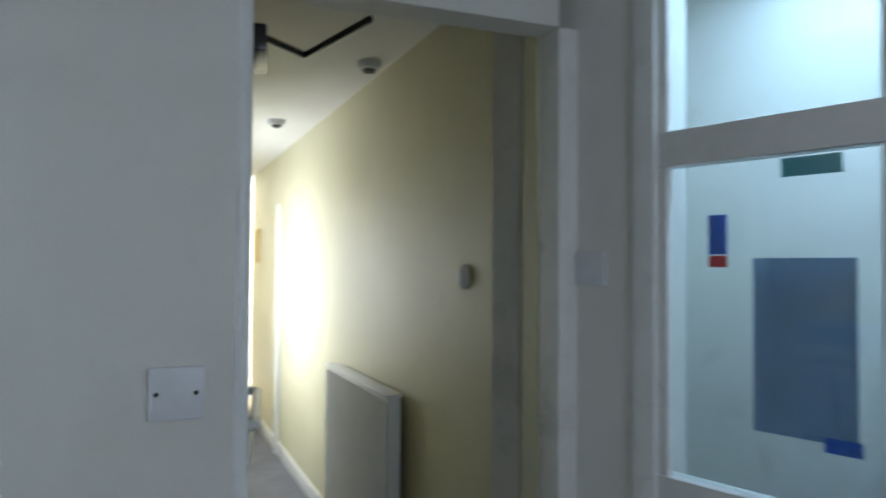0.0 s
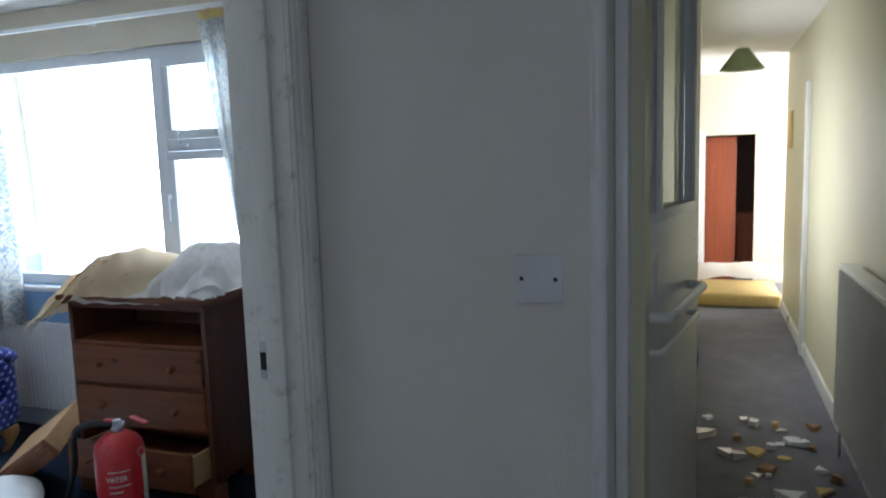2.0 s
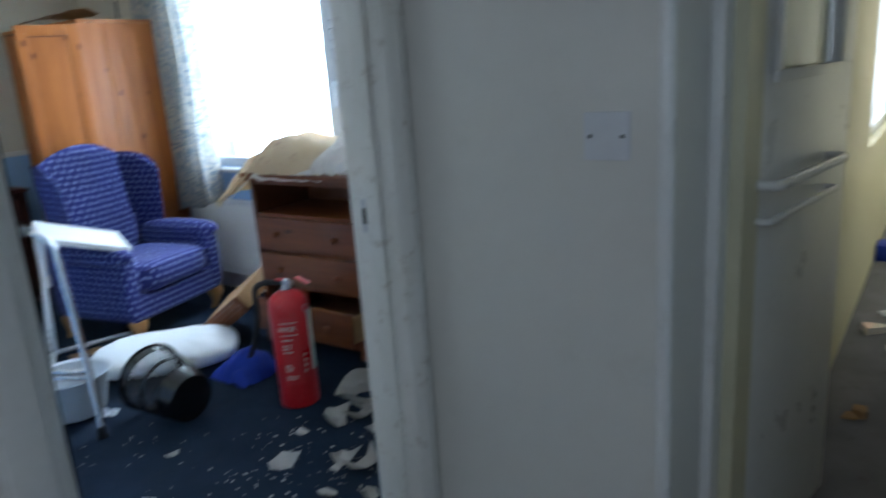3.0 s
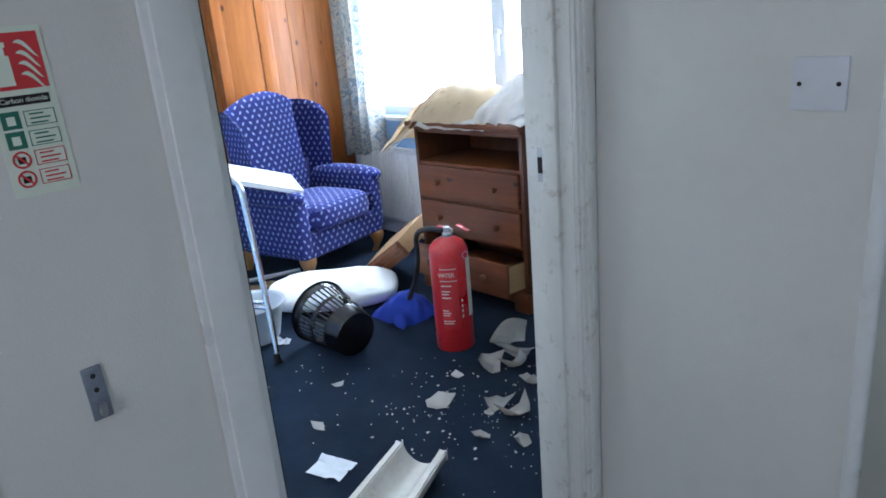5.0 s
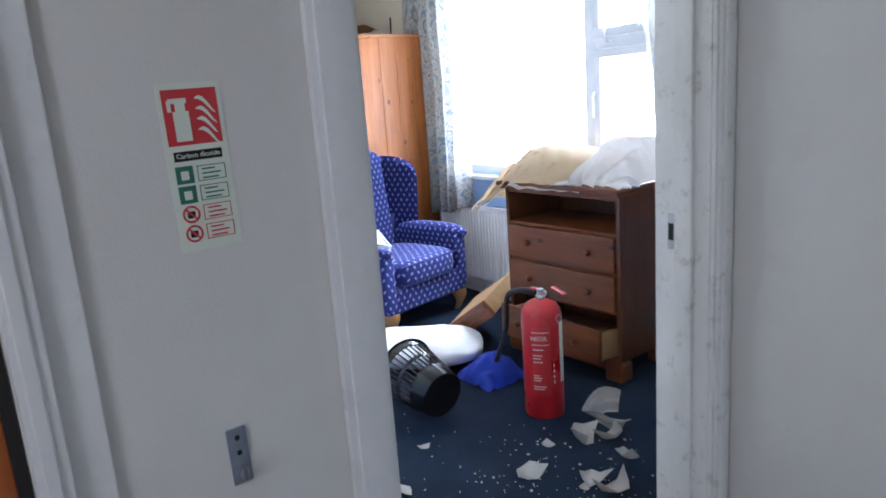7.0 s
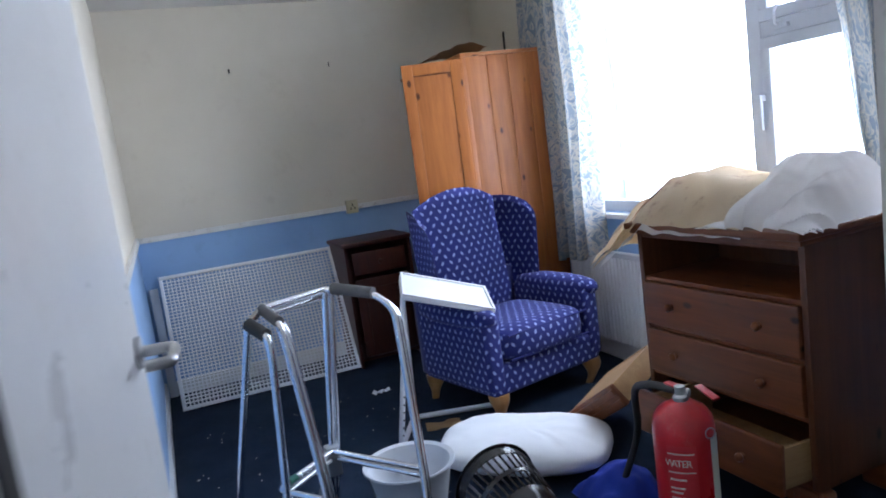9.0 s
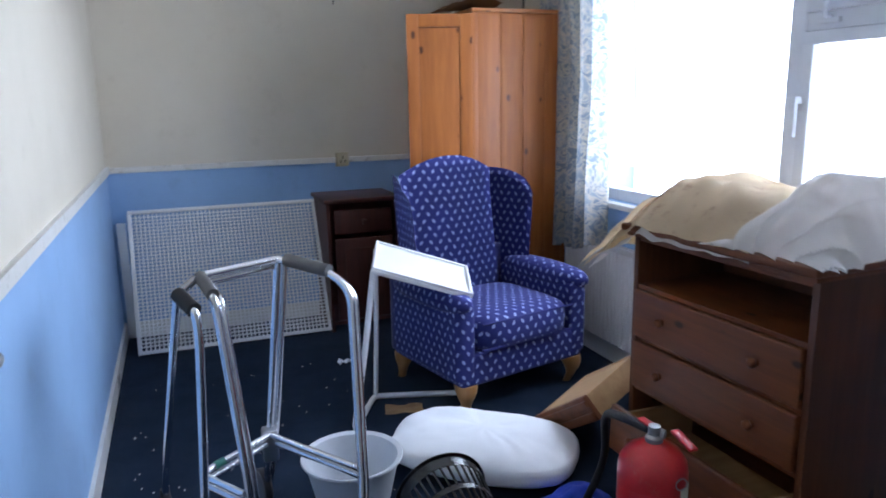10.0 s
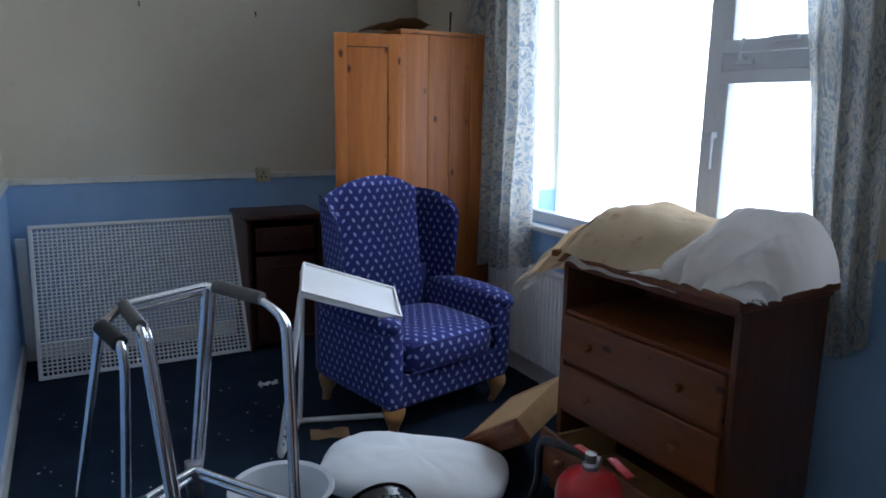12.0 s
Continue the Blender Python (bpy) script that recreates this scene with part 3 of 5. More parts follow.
def sash(y0, y1, z0, z1):
    bm = fresh()
    w = 0.045
    box(bm, FX - 0.012, FX + 0.03, y0, y1, z0, z0 + w, 0.004)
    box(bm, FX - 0.012, FX + 0.03, y0, y1, z1 - w, z1, 0.004)
    box(bm, FX - 0.012, FX + 0.03, y0, y0 + w, z0 + w, z1 - w, 0.004)
    box(bm, FX - 0.012, FX + 0.03, y1 - w, y1, z0 + w, z1 - w, 0.004)
    s = part("sash", bm, UPVC, win)
    return s


low = sash(W0 + 0.062, 1.918, S0 + 0.062, 1.58)
top = sash(W0 + 0.062, 1.918, 1.644, S1 - 0.062)
hook = tube(fresh(), [(FX - 0.014, 1.81, 1.62), (FX - 0.045, 1.81, 1.62), (FX - 0.05, 1.81, 1.66), (FX - 0.03, 1.81, 1.69)], 0.007, 10, 0.012)
box(hook, FX - 0.03, FX - 0.01, 1.77, 1.85, 1.60, 1.618, 0.004)
box(hook, FX - 0.035, FX - 0.01, 1.60, 1.70, 1.672, 1.69, 0.005)
part("stay_catch", hook, UPVC, top, "white window stay")
h2 = box(fresh(), FX - 0.045, FX - 0.012, 1.90, 1.945, 1.335, 1.36, 0.004)
box(h2, FX - 0.045, FX - 0.032, 1.90, 1.92, 1.22, 1.355, 0.005)
part("window_handle", h2, UPVC, low)
for nm, y0, y1, z0, z1 in (("pane", 1.99, W1 - 0.06, S0 + 0.06, S1 - 0.06), ("pane", W0 + 0.1, 1.875, S0 + 0.1, 1.537), ("pane", W0 + 0.1, 1.875, 1.687, S1 - 0.1)):
    p = part(nm, box(fresh(), FX + 0.02, FX + 0.026, y0, y1, z0, z1), GLASS, win, smooth=False)
    p.visible_shadow = False
backdrop, bn, bl_, bp_ = nodes_of("overcast_sky")
put(bp_, **{"Base Color": (0.9, 0.95, 1, 1), "Emission Color": (0.93, 0.97, 1, 1), "Emission Strength": 2.2})
struct("backdrop", box(fresh(), 2.9, 2.92, -0.3, 6.0, -0.5, 4.5), backdrop, "plain bright overcast sky outside the window", category="sky")
struct("window_sill", box(fresh(), WIN - 0.05, FX, W0 - 0.03, W1 + 0.03, S0 - 0.03, S0 - 0.002, 0.006), GLOSS, "white painted window sill", smooth=True, category="sill")

# ---- lobby and corridor things ----
fire = struct("door_3", box(fresh(), 0.27, 0.345, -0.572, -0.546, 0, 2.06, 0.004), GLOSS, "white fire door frame with dark seal", category="door frame", smooth=True)
part("corner_bead", tube(fresh(), [(0.012, -0.548, 0.0), (0.012, -0.548, HEAD)], 0.016, 12), GLOSS, fire, "rounded white corner bead")
part("seal", box(fresh(), 0.346, 0.36, -0.578, -0.564, 0, 2.05), DARK, fire, smooth=False)
part("right_post", box(fresh(), 0.225, 0.316, -1.372, -1.315, 0, 2.06, 0.004), GLOSS, fire)
part("head", prism(fresh(), [(0.25, -0.546), (0.345, -0.546), (0.316, -1.314), (0.225, -1.314)], 2.06, HEAD), LOBBY_PAINT, fire, smooth=False)
fleaf = thing("fire_door", "open cream fire door with a tall glazed panel", "door", pose(0.362, -0.58, 0, 0, 0, -9.0) @ Matrix.Diagonal((0.95, 1, 1.04, 1)))
fb = box(fresh(), 0, 0.80, 0, 0.04, 0.01, 1.29, 0.002)
box(fb, 0, 0.20, 0, 0.04, 1.29, 1.98, 0.002)
box(fb, 0.66, 0.80, 0, 0.04, 1.29, 1.98, 0.002)
box(fb, 0.20, 0.66, 0, 0.04, 1.86, 1.98, 0.002)
part("leaf", fb, GLOSS, fleaf)
bead = box(fresh(), 0.19, 0.67, -0.012, 0.0, 1.27, 1.295, 0.003)
box(bead, 0.19, 0.67, -0.012, 0.0, 1.855, 1.88, 0.003)
box(bead, 0.19, 0.215, -0.012, 0.0, 1.295, 1.855, 0.003)
box(bead, 0.645, 0.67, -0.012, 0.0, 1.295, 1.855, 0.003)
part("glazing_bead", bead, GLOSS, fleaf)
gp_ = part("pane", box(fresh(), 0.215, 0.645, 0.017, 0.023, 1.295, 1.855), GLASS, fleaf, smooth=False)
gp_.visible_shadow = False
part("push_rail", tube(fresh(), [(0.12, 0.0, 1.06), (0.12, -0.045, 1.06), (0.62, -0.045, 1.06), (0.62, 0.0, 1.06)], 0.012, 10, 0.02), GLOSS, fleaf, "white painted push bar")
part("push_rail", tube(fresh(), [(0.12, 0.0, 0.98), (0.12, -0.03, 0.98), (0.62, -0.03, 0.98), (0.62, 0.0, 0.98)], 0.008, 10, 0.02), GLOSS, fleaf)
cl = part("door_closer", box(fresh(), 0.05, 0.27, -0.06, 0.0, 1.89, 1.95, 0.006), BLACK_PLASTIC, fleaf, "dark overhead door closer")
part("closer_arm", tube(fresh(), [(0.16, -0.04, 1.955), (0.36, -0.16, 1.97), (0.08, -0.30, 1.99)], 0.009, 8, 0.01), BLACK_PLASTIC, cl)

# glazed door in the oblique wall
gd = struct("door_4", box(fresh(), 0.22, 0.27, -0.012, 0.11, 0, 2.06, 0.004, OBL), GLOSS, "grey-white glazed door to a bright side room", category="door", smooth=True)
for a, b, z0, z1 in ((0.685, 0.78, 0.0, 2.06), (0.27, 0.685, 1.535, 1.605), (0.27, 0.685, 1.97, 2.06), (0.27, 0.685, 0.80, 0.93), (0.27, 0.685, 0.02, 0.12)):
    bm = box(fresh(), a, b, 0.0, 0.05, z0, z1, 0.004, OBL)
    part("stile" if z0 == 0 else "cross_rail", bm, GLOSS, gd)
part("bottom_panel", box(fresh(), 0.27, 0.685, 0.015, 0.035, 0.12, 0.80, 0, OBL), GLOSS, gd, smooth=False)
for z0, z1 in ((0.93, 1.535), (1.605, 1.97)):
    p = part("pane", box(fresh(), 0.27, 0.685, 0.022, 0.028, z0, z1, 0, OBL), GLASS, gd, smooth=False)
    p.visible_shadow = False
    bd = box(fresh(), 0.27, 0.29, 0.004, 0.02, z0, z1, 0.003, OBL)
    box(bd, 0.665, 0.685, 0.004, 0.02, z0, z1, 0.003, OBL)
    part("glazing_bead", bd, GLOSS, gd)
nt = thing("notice", "blue-grey printed notice taped on door glass", "notice")
part("sheet", box(fresh(), 0.449, 0.621, 0.030, 0.0325, 1.045, 1.355, 0, OBL), NOTICE, nt, smooth=False)
tp = box(fresh(), 0.57, 0.628, 0.0285, 0.0298, 1.03, 1.055, 0, OBL)
part("tape", tp, SIGN_BLUE, nt, smooth=False)
fs = thing("fire_door_sign", "small blue and red sign on door glass", "sign")
part("plate", box(fresh(), 0.363, 0.399, 0.030, 0.032, 1.362, 1.437, 0, OBL), SIGN_BLUE, fs, smooth=False)
part("red_band", box(fresh(), 0.363, 0.399, 0.030, 0.032, 1.338, 1.360, 0, OBL), LABEL_RED, fs, smooth=False)
gs = thing("exit_sign", "small green strip sign on door glass", "sign")
part("plate", box(fresh(), 0.50, 0.60, 0.030, 0.032, 1.497, 1.53, 0, OBL), surface("teal_sign", (0.05, 0.3, 0.36), (0.06, 0.34, 0.4), 0.4), gs, smooth=False)


def switch_plate(m, label, screws=True, w=0.085):
    t = thing("switch_plate", label, "switch plate", m)
    pl = part("plate", box(fresh(), -w / 2, w / 2, -0.009, 0.0, -w / 2, w / 2, 0.003), SWITCH, t)
    if screws:
        for sx in (-0.03, 0.03):
            part("screw", lathe(fresh(), [(0.0, 0), (0.004, 0), (0.0035, 0.0012), (0.0, 0.0015)], 12, pose(sx, -0.0088, 0, 90)), DARK, t, "dark screw head")
    return t


switch_plate(pose(0.0, -0.449, 1.269, 0, 0, -90), "blank white square wall plate with two screws")
switch_plate(OBL @ pose(0.11, 0.0, 1.335), "white light switch on the lobby wall", False, 0.075)

# safety sign and the empty extinguisher bracket
sg = thing("safety_sign", "photoluminescent carbon dioxide extinguisher sign on wall", "sign", pose(-1.031, 0.0, 1.354, 0, -1.0, 0) @ Matrix.Diagonal((1.06, 1, 1.07, 1)))
D = -0.0012
part("board", box(fresh(), -0.0325, 0.0325, D, 0.0, -0.086, 0.086), SIGN_BASE, sg, smooth=False)


def flat(name, x0, x1, z0, z1, mat, parent=sg, d=0.0):
    return part(name, box(fresh(), x0, x1, D - 0.0006 - d, D - 0.0001 - d, z0, z1), mat, parent, smooth=False)


red = flat("red_panel", -0.028, 0.028, 0.024, 0.080, LABEL_RED)
ex = box(fresh(), -0.019, -0.003, D - 0.0014, D - 0.0008, 0.028, 0.058, 0)
box(ex, -0.016, -0.006, D - 0.0014, D - 0.0008, 0.058, 0.066, 0)
box(ex, -0.022, -0.004, D - 0.0014, D - 0.0008, 0.066, 0.071, 0)
box(ex, -0.024, -0.020, D - 0.0014, D - 0.0008, 0.058, 0.069, 0)
part("white_extinguisher", ex, SIGN_BASE, red, smooth=False)
for i in range(4):
    fl = grid(fresh(), 10, 2, lambda u, v, i=i: Vector((0.004 + 0.021 * u, D - 0.0012, 0.066 - 0.0105 * i - 0.012 * u + 0.004 * math.sin(u * 4.5) + (v - 0.5) * 0.0055 * (1 - abs(2 * u - 1) ** 2) + 0.004)))
    part("flame", fl, SIGN_BASE, red)
bar = flat("black_bar", -0.025, 0.025, 0.008, 0.018, DARK)
words("Carbon dioxide", 0.0072, pose(0, D - 0.0012, 0.0132, 90), SIGN_BASE, bar, "words", 0.0002)
for i, (mat, shape) in enumerate(((SIGN_GREEN, 0), (SIGN_GREEN, 0), (LABEL_RED, 1), (LABEL_RED, 1))):
    zc = -0.006 - 0.0205 * i
    if shape == 0:
        sq = flat("green_square", -0.026, -0.008, zc - 0.009, zc + 0.009, mat)
        flat("pictogram", -0.021, -0.013, zc - 0.005, zc + 0.004, SIGN_BASE, sq, 0.0006)
    else:
        ring = tube(fresh(), [(-0.017 + 0.0082 * math.cos(a * 0.3927), D - 0.0004, zc + 0.0082 * math.sin(a * 0.3927)) for a in range(17)], 0.0011, 6, 0.001)
        rod(ring, (-0.0225, D - 0.0004, zc + 0.006), (-0.0115, D - 0.0004, zc - 0.006), 0.0011, n=6)
        rg = part("prohibition_ring", ring, mat, sg)
        flat("pictogram", -0.021, -0.013, zc - 0.004, zc + 0.003, DARK, rg, -0.0002)
    fr_ = box(fresh(), -0.004, 0.026, D - 0.0007, D - 0.0001, zc - 0.008, zc - 0.0072, 0)
    box(fr_, -0.004, 0.026, D - 0.0007, D - 0.0001, zc + 0.0072, zc + 0.008, 0)
    box(fr_, -0.004, -0.0032, D - 0.0007, D - 0.0001, zc - 0.008, zc + 0.008, 0)
    box(fr_, 0.0252, 0.026, D - 0.0007, D - 0.0001, zc - 0.008, zc + 0.008, 0)
    tb = part("text_box", fr_, mat, sg, smooth=False)
    for j, wd in enumerate((0.014, 0.02, 0.017)):
        flat("text_line", 0.001, 0.001 + wd, zc + 0.0034 - 0.0046 * j, zc + 0.005 - 0.0046 * j, mat, tb)

hk = thing("wall_bracket", "dull metal extinguisher bracket screwed to the wall", "bracket", pose(-1.035, 0, 1.003, 0, -1.5, 0) @ Matrix.Diagonal((1.1, 1, 1.22, 1)))
hbm = box(fresh(), -0.011, 0.011, -0.004, 0.0, -0.03, 0.03, 0.0018)
part("back_plate", hbm, DULL_METAL, hk)
part("hook", tube(fresh(), [(0, -0.004, -0.02), (0, -0.014, -0.022), (0, -0.016, -0.008)], 0.004, 8, 0.004), STEEL, hk)
for z in (0.02, 0.004):
    part("screw", lathe(fresh(), [(0, 0), (0.003, 0), (0.0, 0.0014)], 10, pose(0, -0.004, z, 90)), DARK, hk)

# corridor radiator and fittings
def radiator(name, length, height, depth, m, label, ribs):
    """A panel radiator in its own frame: x along, y out of the wall towards -y."""
    t = thing(name, label, "radiator", m)
    pan = grid(fresh(), ribs * 6, 1, lambda u, v: Vector((u * length, -depth - 0.013 * (1 if math.sin(u * ribs * 2 * math.pi) > 0 else 0) * min(1, 4 * abs(math.sin(u * ribs * 2 * math.pi))), 0.02 + v * (height - 0.04))))
    part("front_panel", pan, WHITE_ENAMEL, t)
    part("body", box(fresh(), 0, length, -depth + 0.003, -0.03, 0, height, 0.008), WHITE_ENAMEL, t)
    part("top_grille", box(fresh(), -0.004, length + 0.004, -depth - 0.012, -0.022, height, height + 0.012, 0.004), WHITE_ENAMEL, t)
    for x in (0.15, length - 0.15):
        part("wall_bracket", box(fresh(), x, x + 0.03, -0.03, 0.0, 0.1, height - 0.1), STEEL, t)
    for x in (0.0, length):
        part("pipe", tube(fresh(), [(x, -0.06, 0.05), (x + (0.03 if x else -0.03), -0.06, 0.05), (x + (0.03 if x else -0.03), -0.06, -0.10 if m.translation.z < 0.14 else -0.18)], 0.008, 10, 0.015), STEEL, t)
    return t


radiator("radiator", 1.0, 0.76, 0.085, pose(2.48, OUTER, 0.185, 0, 0, 180), "white panel radiator on the corridor wall", 26)
sensor = thing("door_bell_push", "small white oval fitting on the corridor wall", "wall fitting", pose(0.93, OUTER, 1.443, -90))
part("cover", lathe(fresh(), [(0, 0.03), (0.018, 0.028), (0.03, 0.015), (0.034, 0)], 20, Matrix.Diagonal((0.8, 1.3, 1, 1))), WHITE_ENAMEL, sensor)
for x, y in ((1.74, -1.30), (3.15, -1.14)):
    sd = thing("smoke_detector", "round dark-shadowed smoke detector on ceiling", "smoke detector", pose(x, y, HEAD))
    part("base", lathe(fresh(), [(0.052, 0), (0.052, -0.012), (0.045, -0.03), (0.0, -0.034)], 24), PLASTIC_GREY, sd)
    part("head", lathe(fresh(), [(0.03, -0.034), (0.026, -0.046), (0, -0.048)], 20), GREY_GRIP, sd)
lamp = thing("pendant_lamp", "pale green conical lampshade hanging in the corridor", "pendant lamp", pose(4.95, -0.97, HEAD))
part("cable", rod(fresh(), (0, 0, 0), (0, 0, -0.1), 0.004), WHITE_ENAMEL, lamp)
part("shade", lathe(fresh(), [(0.05, -0.08), (0.17, -0.24), (0.168, -0.24), (0.048, -0.082)], 28), LEAFY, lamp)
trim_x = box(fresh(), 4.38, 4.46, OUTER, OUTER + 0.03, 0, 1.97, 0.004)
struct("trim_corridor_door", trim_x, GLOSS, "white frame of a side door in the corridor", category="trim", smooth=True)
pf = thing("picture_frame", "small pale framed notice on the corridor wall", "picture frame", pose(5.62, OUTER, 1.67, -90))
part("board", box(fresh(), -0.12, 0.12, -0.16, 0.16, 0, 0.012, 0.003), FOAM, pf)
cwin = struct("window_2", box(fresh(), C0, C1, INNER + 0.04, INNER + 0.08, 0.85, 0.90, 0.003), UPVC, "bright corridor window with white frame", category="window", smooth=True)
for a, b, z0, z1 in ((C0, C1, 1.80, 1.85), (C0, C0 + 0.05, 0.9, 1.8), (C1 - 0.05, C1, 0.9, 1.8), (3.6, 3.65, 0.9, 1.8)):
    part("frame_bar", box(fresh(), a, b, INNER + 0.04, INNER + 0.08, z0, z1, 0.003), UPVC, cwin)
bk = struct("baseboard_corridor", box(fresh(), 0.393, END, OUTER, OUTER + 0.015, 0, 0.1, 0.003), GLOSS, "white corridor skirting board", category="baseboard", smooth=True)
# end room: mattress and a red-brown door seen through the far doorway
mt = thing("mattress", "bare white mattress slumped on a yellow foam base", "mattress", pose(6.02, -1.42, 0) @ Matrix.Diagonal((1, 0.95, 1, 1)))
part("base", box(fresh(), 0, 0.9, 0.02, 0.84, 0.0, 0.13, 0.04, seg=3), FOAM, mt, "torn yellow foam base")
def slump(u, v):
    return Vector((-0.03 + 0.95 * u, -0.02 + 0.9 * v, 0.30 + 0.06 * math.sin(3.1 * u) + 0.03 * noise.noise((u * 4, v * 4, 1)) - 0.05 * (abs(2 * v - 1) ** 4)))
ms_ = grid(fresh(), 20, 20, slump)
bmesh.ops.solidify(ms_, geom=ms_.faces, thickness=0.22)
part("pad", ms_, NET, mt)
rd = thing("red_brown_door", "half-open red-brown door in the far doorway", "door", pose(7.65, -0.70, 0))
part("leaf", box(fresh(), 0, 0.04, -0.34, 0, 0.01, 1.68, 0.003), RED_DOOR, rd)
ch_ = thing("distant_cabinet", "small red-brown cabinet beyond the far doorway", "cabinet", pose(8.1, -1.28, 0))
part("body", box(fresh(), 0, 0.4, 0, 0.2, 0, 0.75, 0.01), RED_DOOR, ch_)
struct("trim_far_door", box(fresh(), 7.485, 7.5, -0.70, -0.62, 0, 1.76, 0.003), GLOSS, "white far door frame", category="trim")

# debris on the corridor floor
def flake(bm, r, h, seed, m):
    rnd = random.Random(seed)
    n = rnd.randint(3, 6)
    rad = [r * rnd.uniform(0.45, 1.2) for _ in range(n)]
    lo = [bm.verts.new(m @ Vector((rad[i] * math.cos(6.283 * i / n), rad[i] * math.sin(6.283 * i / n), rnd.uniform(0, 0.3) * h))) for i in range(n)]
    hi = [bm.verts.new(m @ Vector((rad[i] * 0.96 * math.cos(6.283 * i / n), rad[i] * 0.96 * math.sin(6.283 * i / n), h + rnd.uniform(0, 0.5) * h))) for i in range(n)]
    for i in range(n):
        bm.faces.new((lo[i], lo[(i + 1) % n], hi[(i + 1) % n], hi[i]))
    bm.faces.new(lo[::-1])
    bm.faces.new(hi)
    return bm


rnd = random.Random(7)
kinds = ((CARD, "torn brown cardboard scrap on the corridor carpet", "cardboard"), (PAPER, "crumpled white paper on the corridor carpet", "paper"),
         (FOAM, "broken yellow plaster lump on the corridor carpet", "plaster"), (CERAMIC, "dusty off-white plaster piece on the corridor carpet", "plaster"))
for i in range(46):
    mat, lab, cat = kinds[rnd.choice((0, 1, 2, 3, 3, 1))]
    x, y = rnd.uniform(1.35, 2.9), rnd.uniform(-1.32, -0.72)
    ob = finish(cat + "_scrap", flake(fresh(), rnd.uniform(0.02, 0.075), rnd.uniform(0.005, 0.03), i, pose(x, y, 0.0, 0, 0, rnd.uniform(0, 360))), mat, False)
    tagged(ob, lab, cat, "debris in the corridor")
tagged(finish("carton", box(fresh(), 3.9, 4.08, -0.68, -0.604, 0, 0.1, 0.004), CLOTH_BLUE), "small blue carton on the corridor floor", "box")

# ---- bedroom things ----
# wardrobe with one door standing open
WX0, WX1, WY0, WY1, WH = 1.145, 1.70, 3.42, 4.42, 1.825
wr = thing("wardrobe", "tall orange pine wardrobe with an open panelled door", "wardrobe")
for i in range(4):
    a = WX0 + 0.022 + (WX1 - WX0 - 0.03) * i / 4
    b = WX0 + 0.022 + (WX1 - WX0 - 0.03) * (i + 1) / 4
    part("side_board", box(fresh(), a + 0.001, b - 0.001, WY0, WY0 + 0.018, 0.07, WH - 0.02, 0.0025), PINE, wr)
part("corner_post", box(fresh(), WX0 - 0.01, WX0 + 0.022, WY0 - 0.004, WY0 + 0.03, 0, WH - 0.02, 0.004), PINE, wr)
part("corner_post", box(fresh(), WX1 - 0.03, WX1, WY0 - 0.004, WY0 + 0.03, 0, WH - 0.02, 0.004), PINE, wr)
part("side_board", box(fresh(), WX0, WX1, WY1 - 0.018, WY1, 0.0, WH - 0.02), PINE, wr)
part("back_board", box(fresh(), WX1 - 0.012, WX1, WY0 + 0.03, WY1 - 0.018, 0.0, WH - 0.02), PINE, wr)
part("top", box(fresh(), WX0 - 0.015, WX1, WY0 - 0.014, WY1, WH - 0.02, WH, 0.004), PINE_X, wr)
part("bottom", box(fresh(), WX0, WX1 - 0.012, WY0 + 0.03, WY1 - 0.02, 0.07, 0.09), PINE_X, wr)
part("plinth", box(fresh(), WX0, WX0 + 0.02, WY0 + 0.03, WY1 - 0.02, 0.0, 0.07), PINE_X, wr)


def panel_door(width, height, thick=0.022):
    """Frame-and-panel door: x along, y thickness."""
    bm = fresh()
    s = 0.062
    box(bm, 0, s, 0, thick, 0, height, 0.003)
    box(bm, width - s, width, 0, thick, 0, height, 0.003)
    box(bm, s, width - s, 0, thick, 0, s, 0.003)
    box(bm, s, width - s, 0, thick, height - s, height, 0.003)
    return bm


dm = pose(WX0 - 0.012, WY0 + 0.0, 0.09, 0, 0, 164)
dleaf = part("door", panel_door(0.335, WH - 0.12), PINE, wr, "open panelled pine door")
pn = part("door_panel", box(fresh(), 0.05, 0.285, 0.006, 0.016, 0.05, WH - 0.17, 0.002), PINE, dleaf)
dleaf.matrix_basis = dm
# Thin dark strips stand in for the shade where panel meets frame.
for a, b, z0, z1 in ((0.056, 0.064, 0.062, WH - 0.182), (0.271, 0.279, 0.062, WH - 0.182), (0.064, 0.271, 0.062, 0.07), (0.064, 0.271, WH - 0.19, WH - 0.182)):
    part("bead", box(fresh(), a, b, 0.0155, 0.0205, z0, z1, 0.001), PINE_DARK, dleaf, "dark strip for the shade in the panel's recess")
kn = part("knob", lathe(fresh(), [(0, 0.03), (0.014, 0.028), (0.017, 0.018), (0.008, 0.008), (0.01, 0)], 18, pose(0.305, 0.022, 0.85, -90)), LEG_WOOD, dleaf)
d2 = part("door", panel_door(0.49, WH - 0.12), PINE, wr, "closed panelled pine door")
part("door_panel", box(fresh(), 0.06, 0.43, 0.006, 0.016, 0.055, WH - 0.18), PINE, d2)
d2.matrix_basis = pose(WX0 - 0.002, WY1 - 0.02, 0.09, 0, 0, -90)
cb = thing("cardboard_scrap", "flattened brown cardboard lying on the wardrobe", "cardboard", pose(1.20, 3.74, WH))
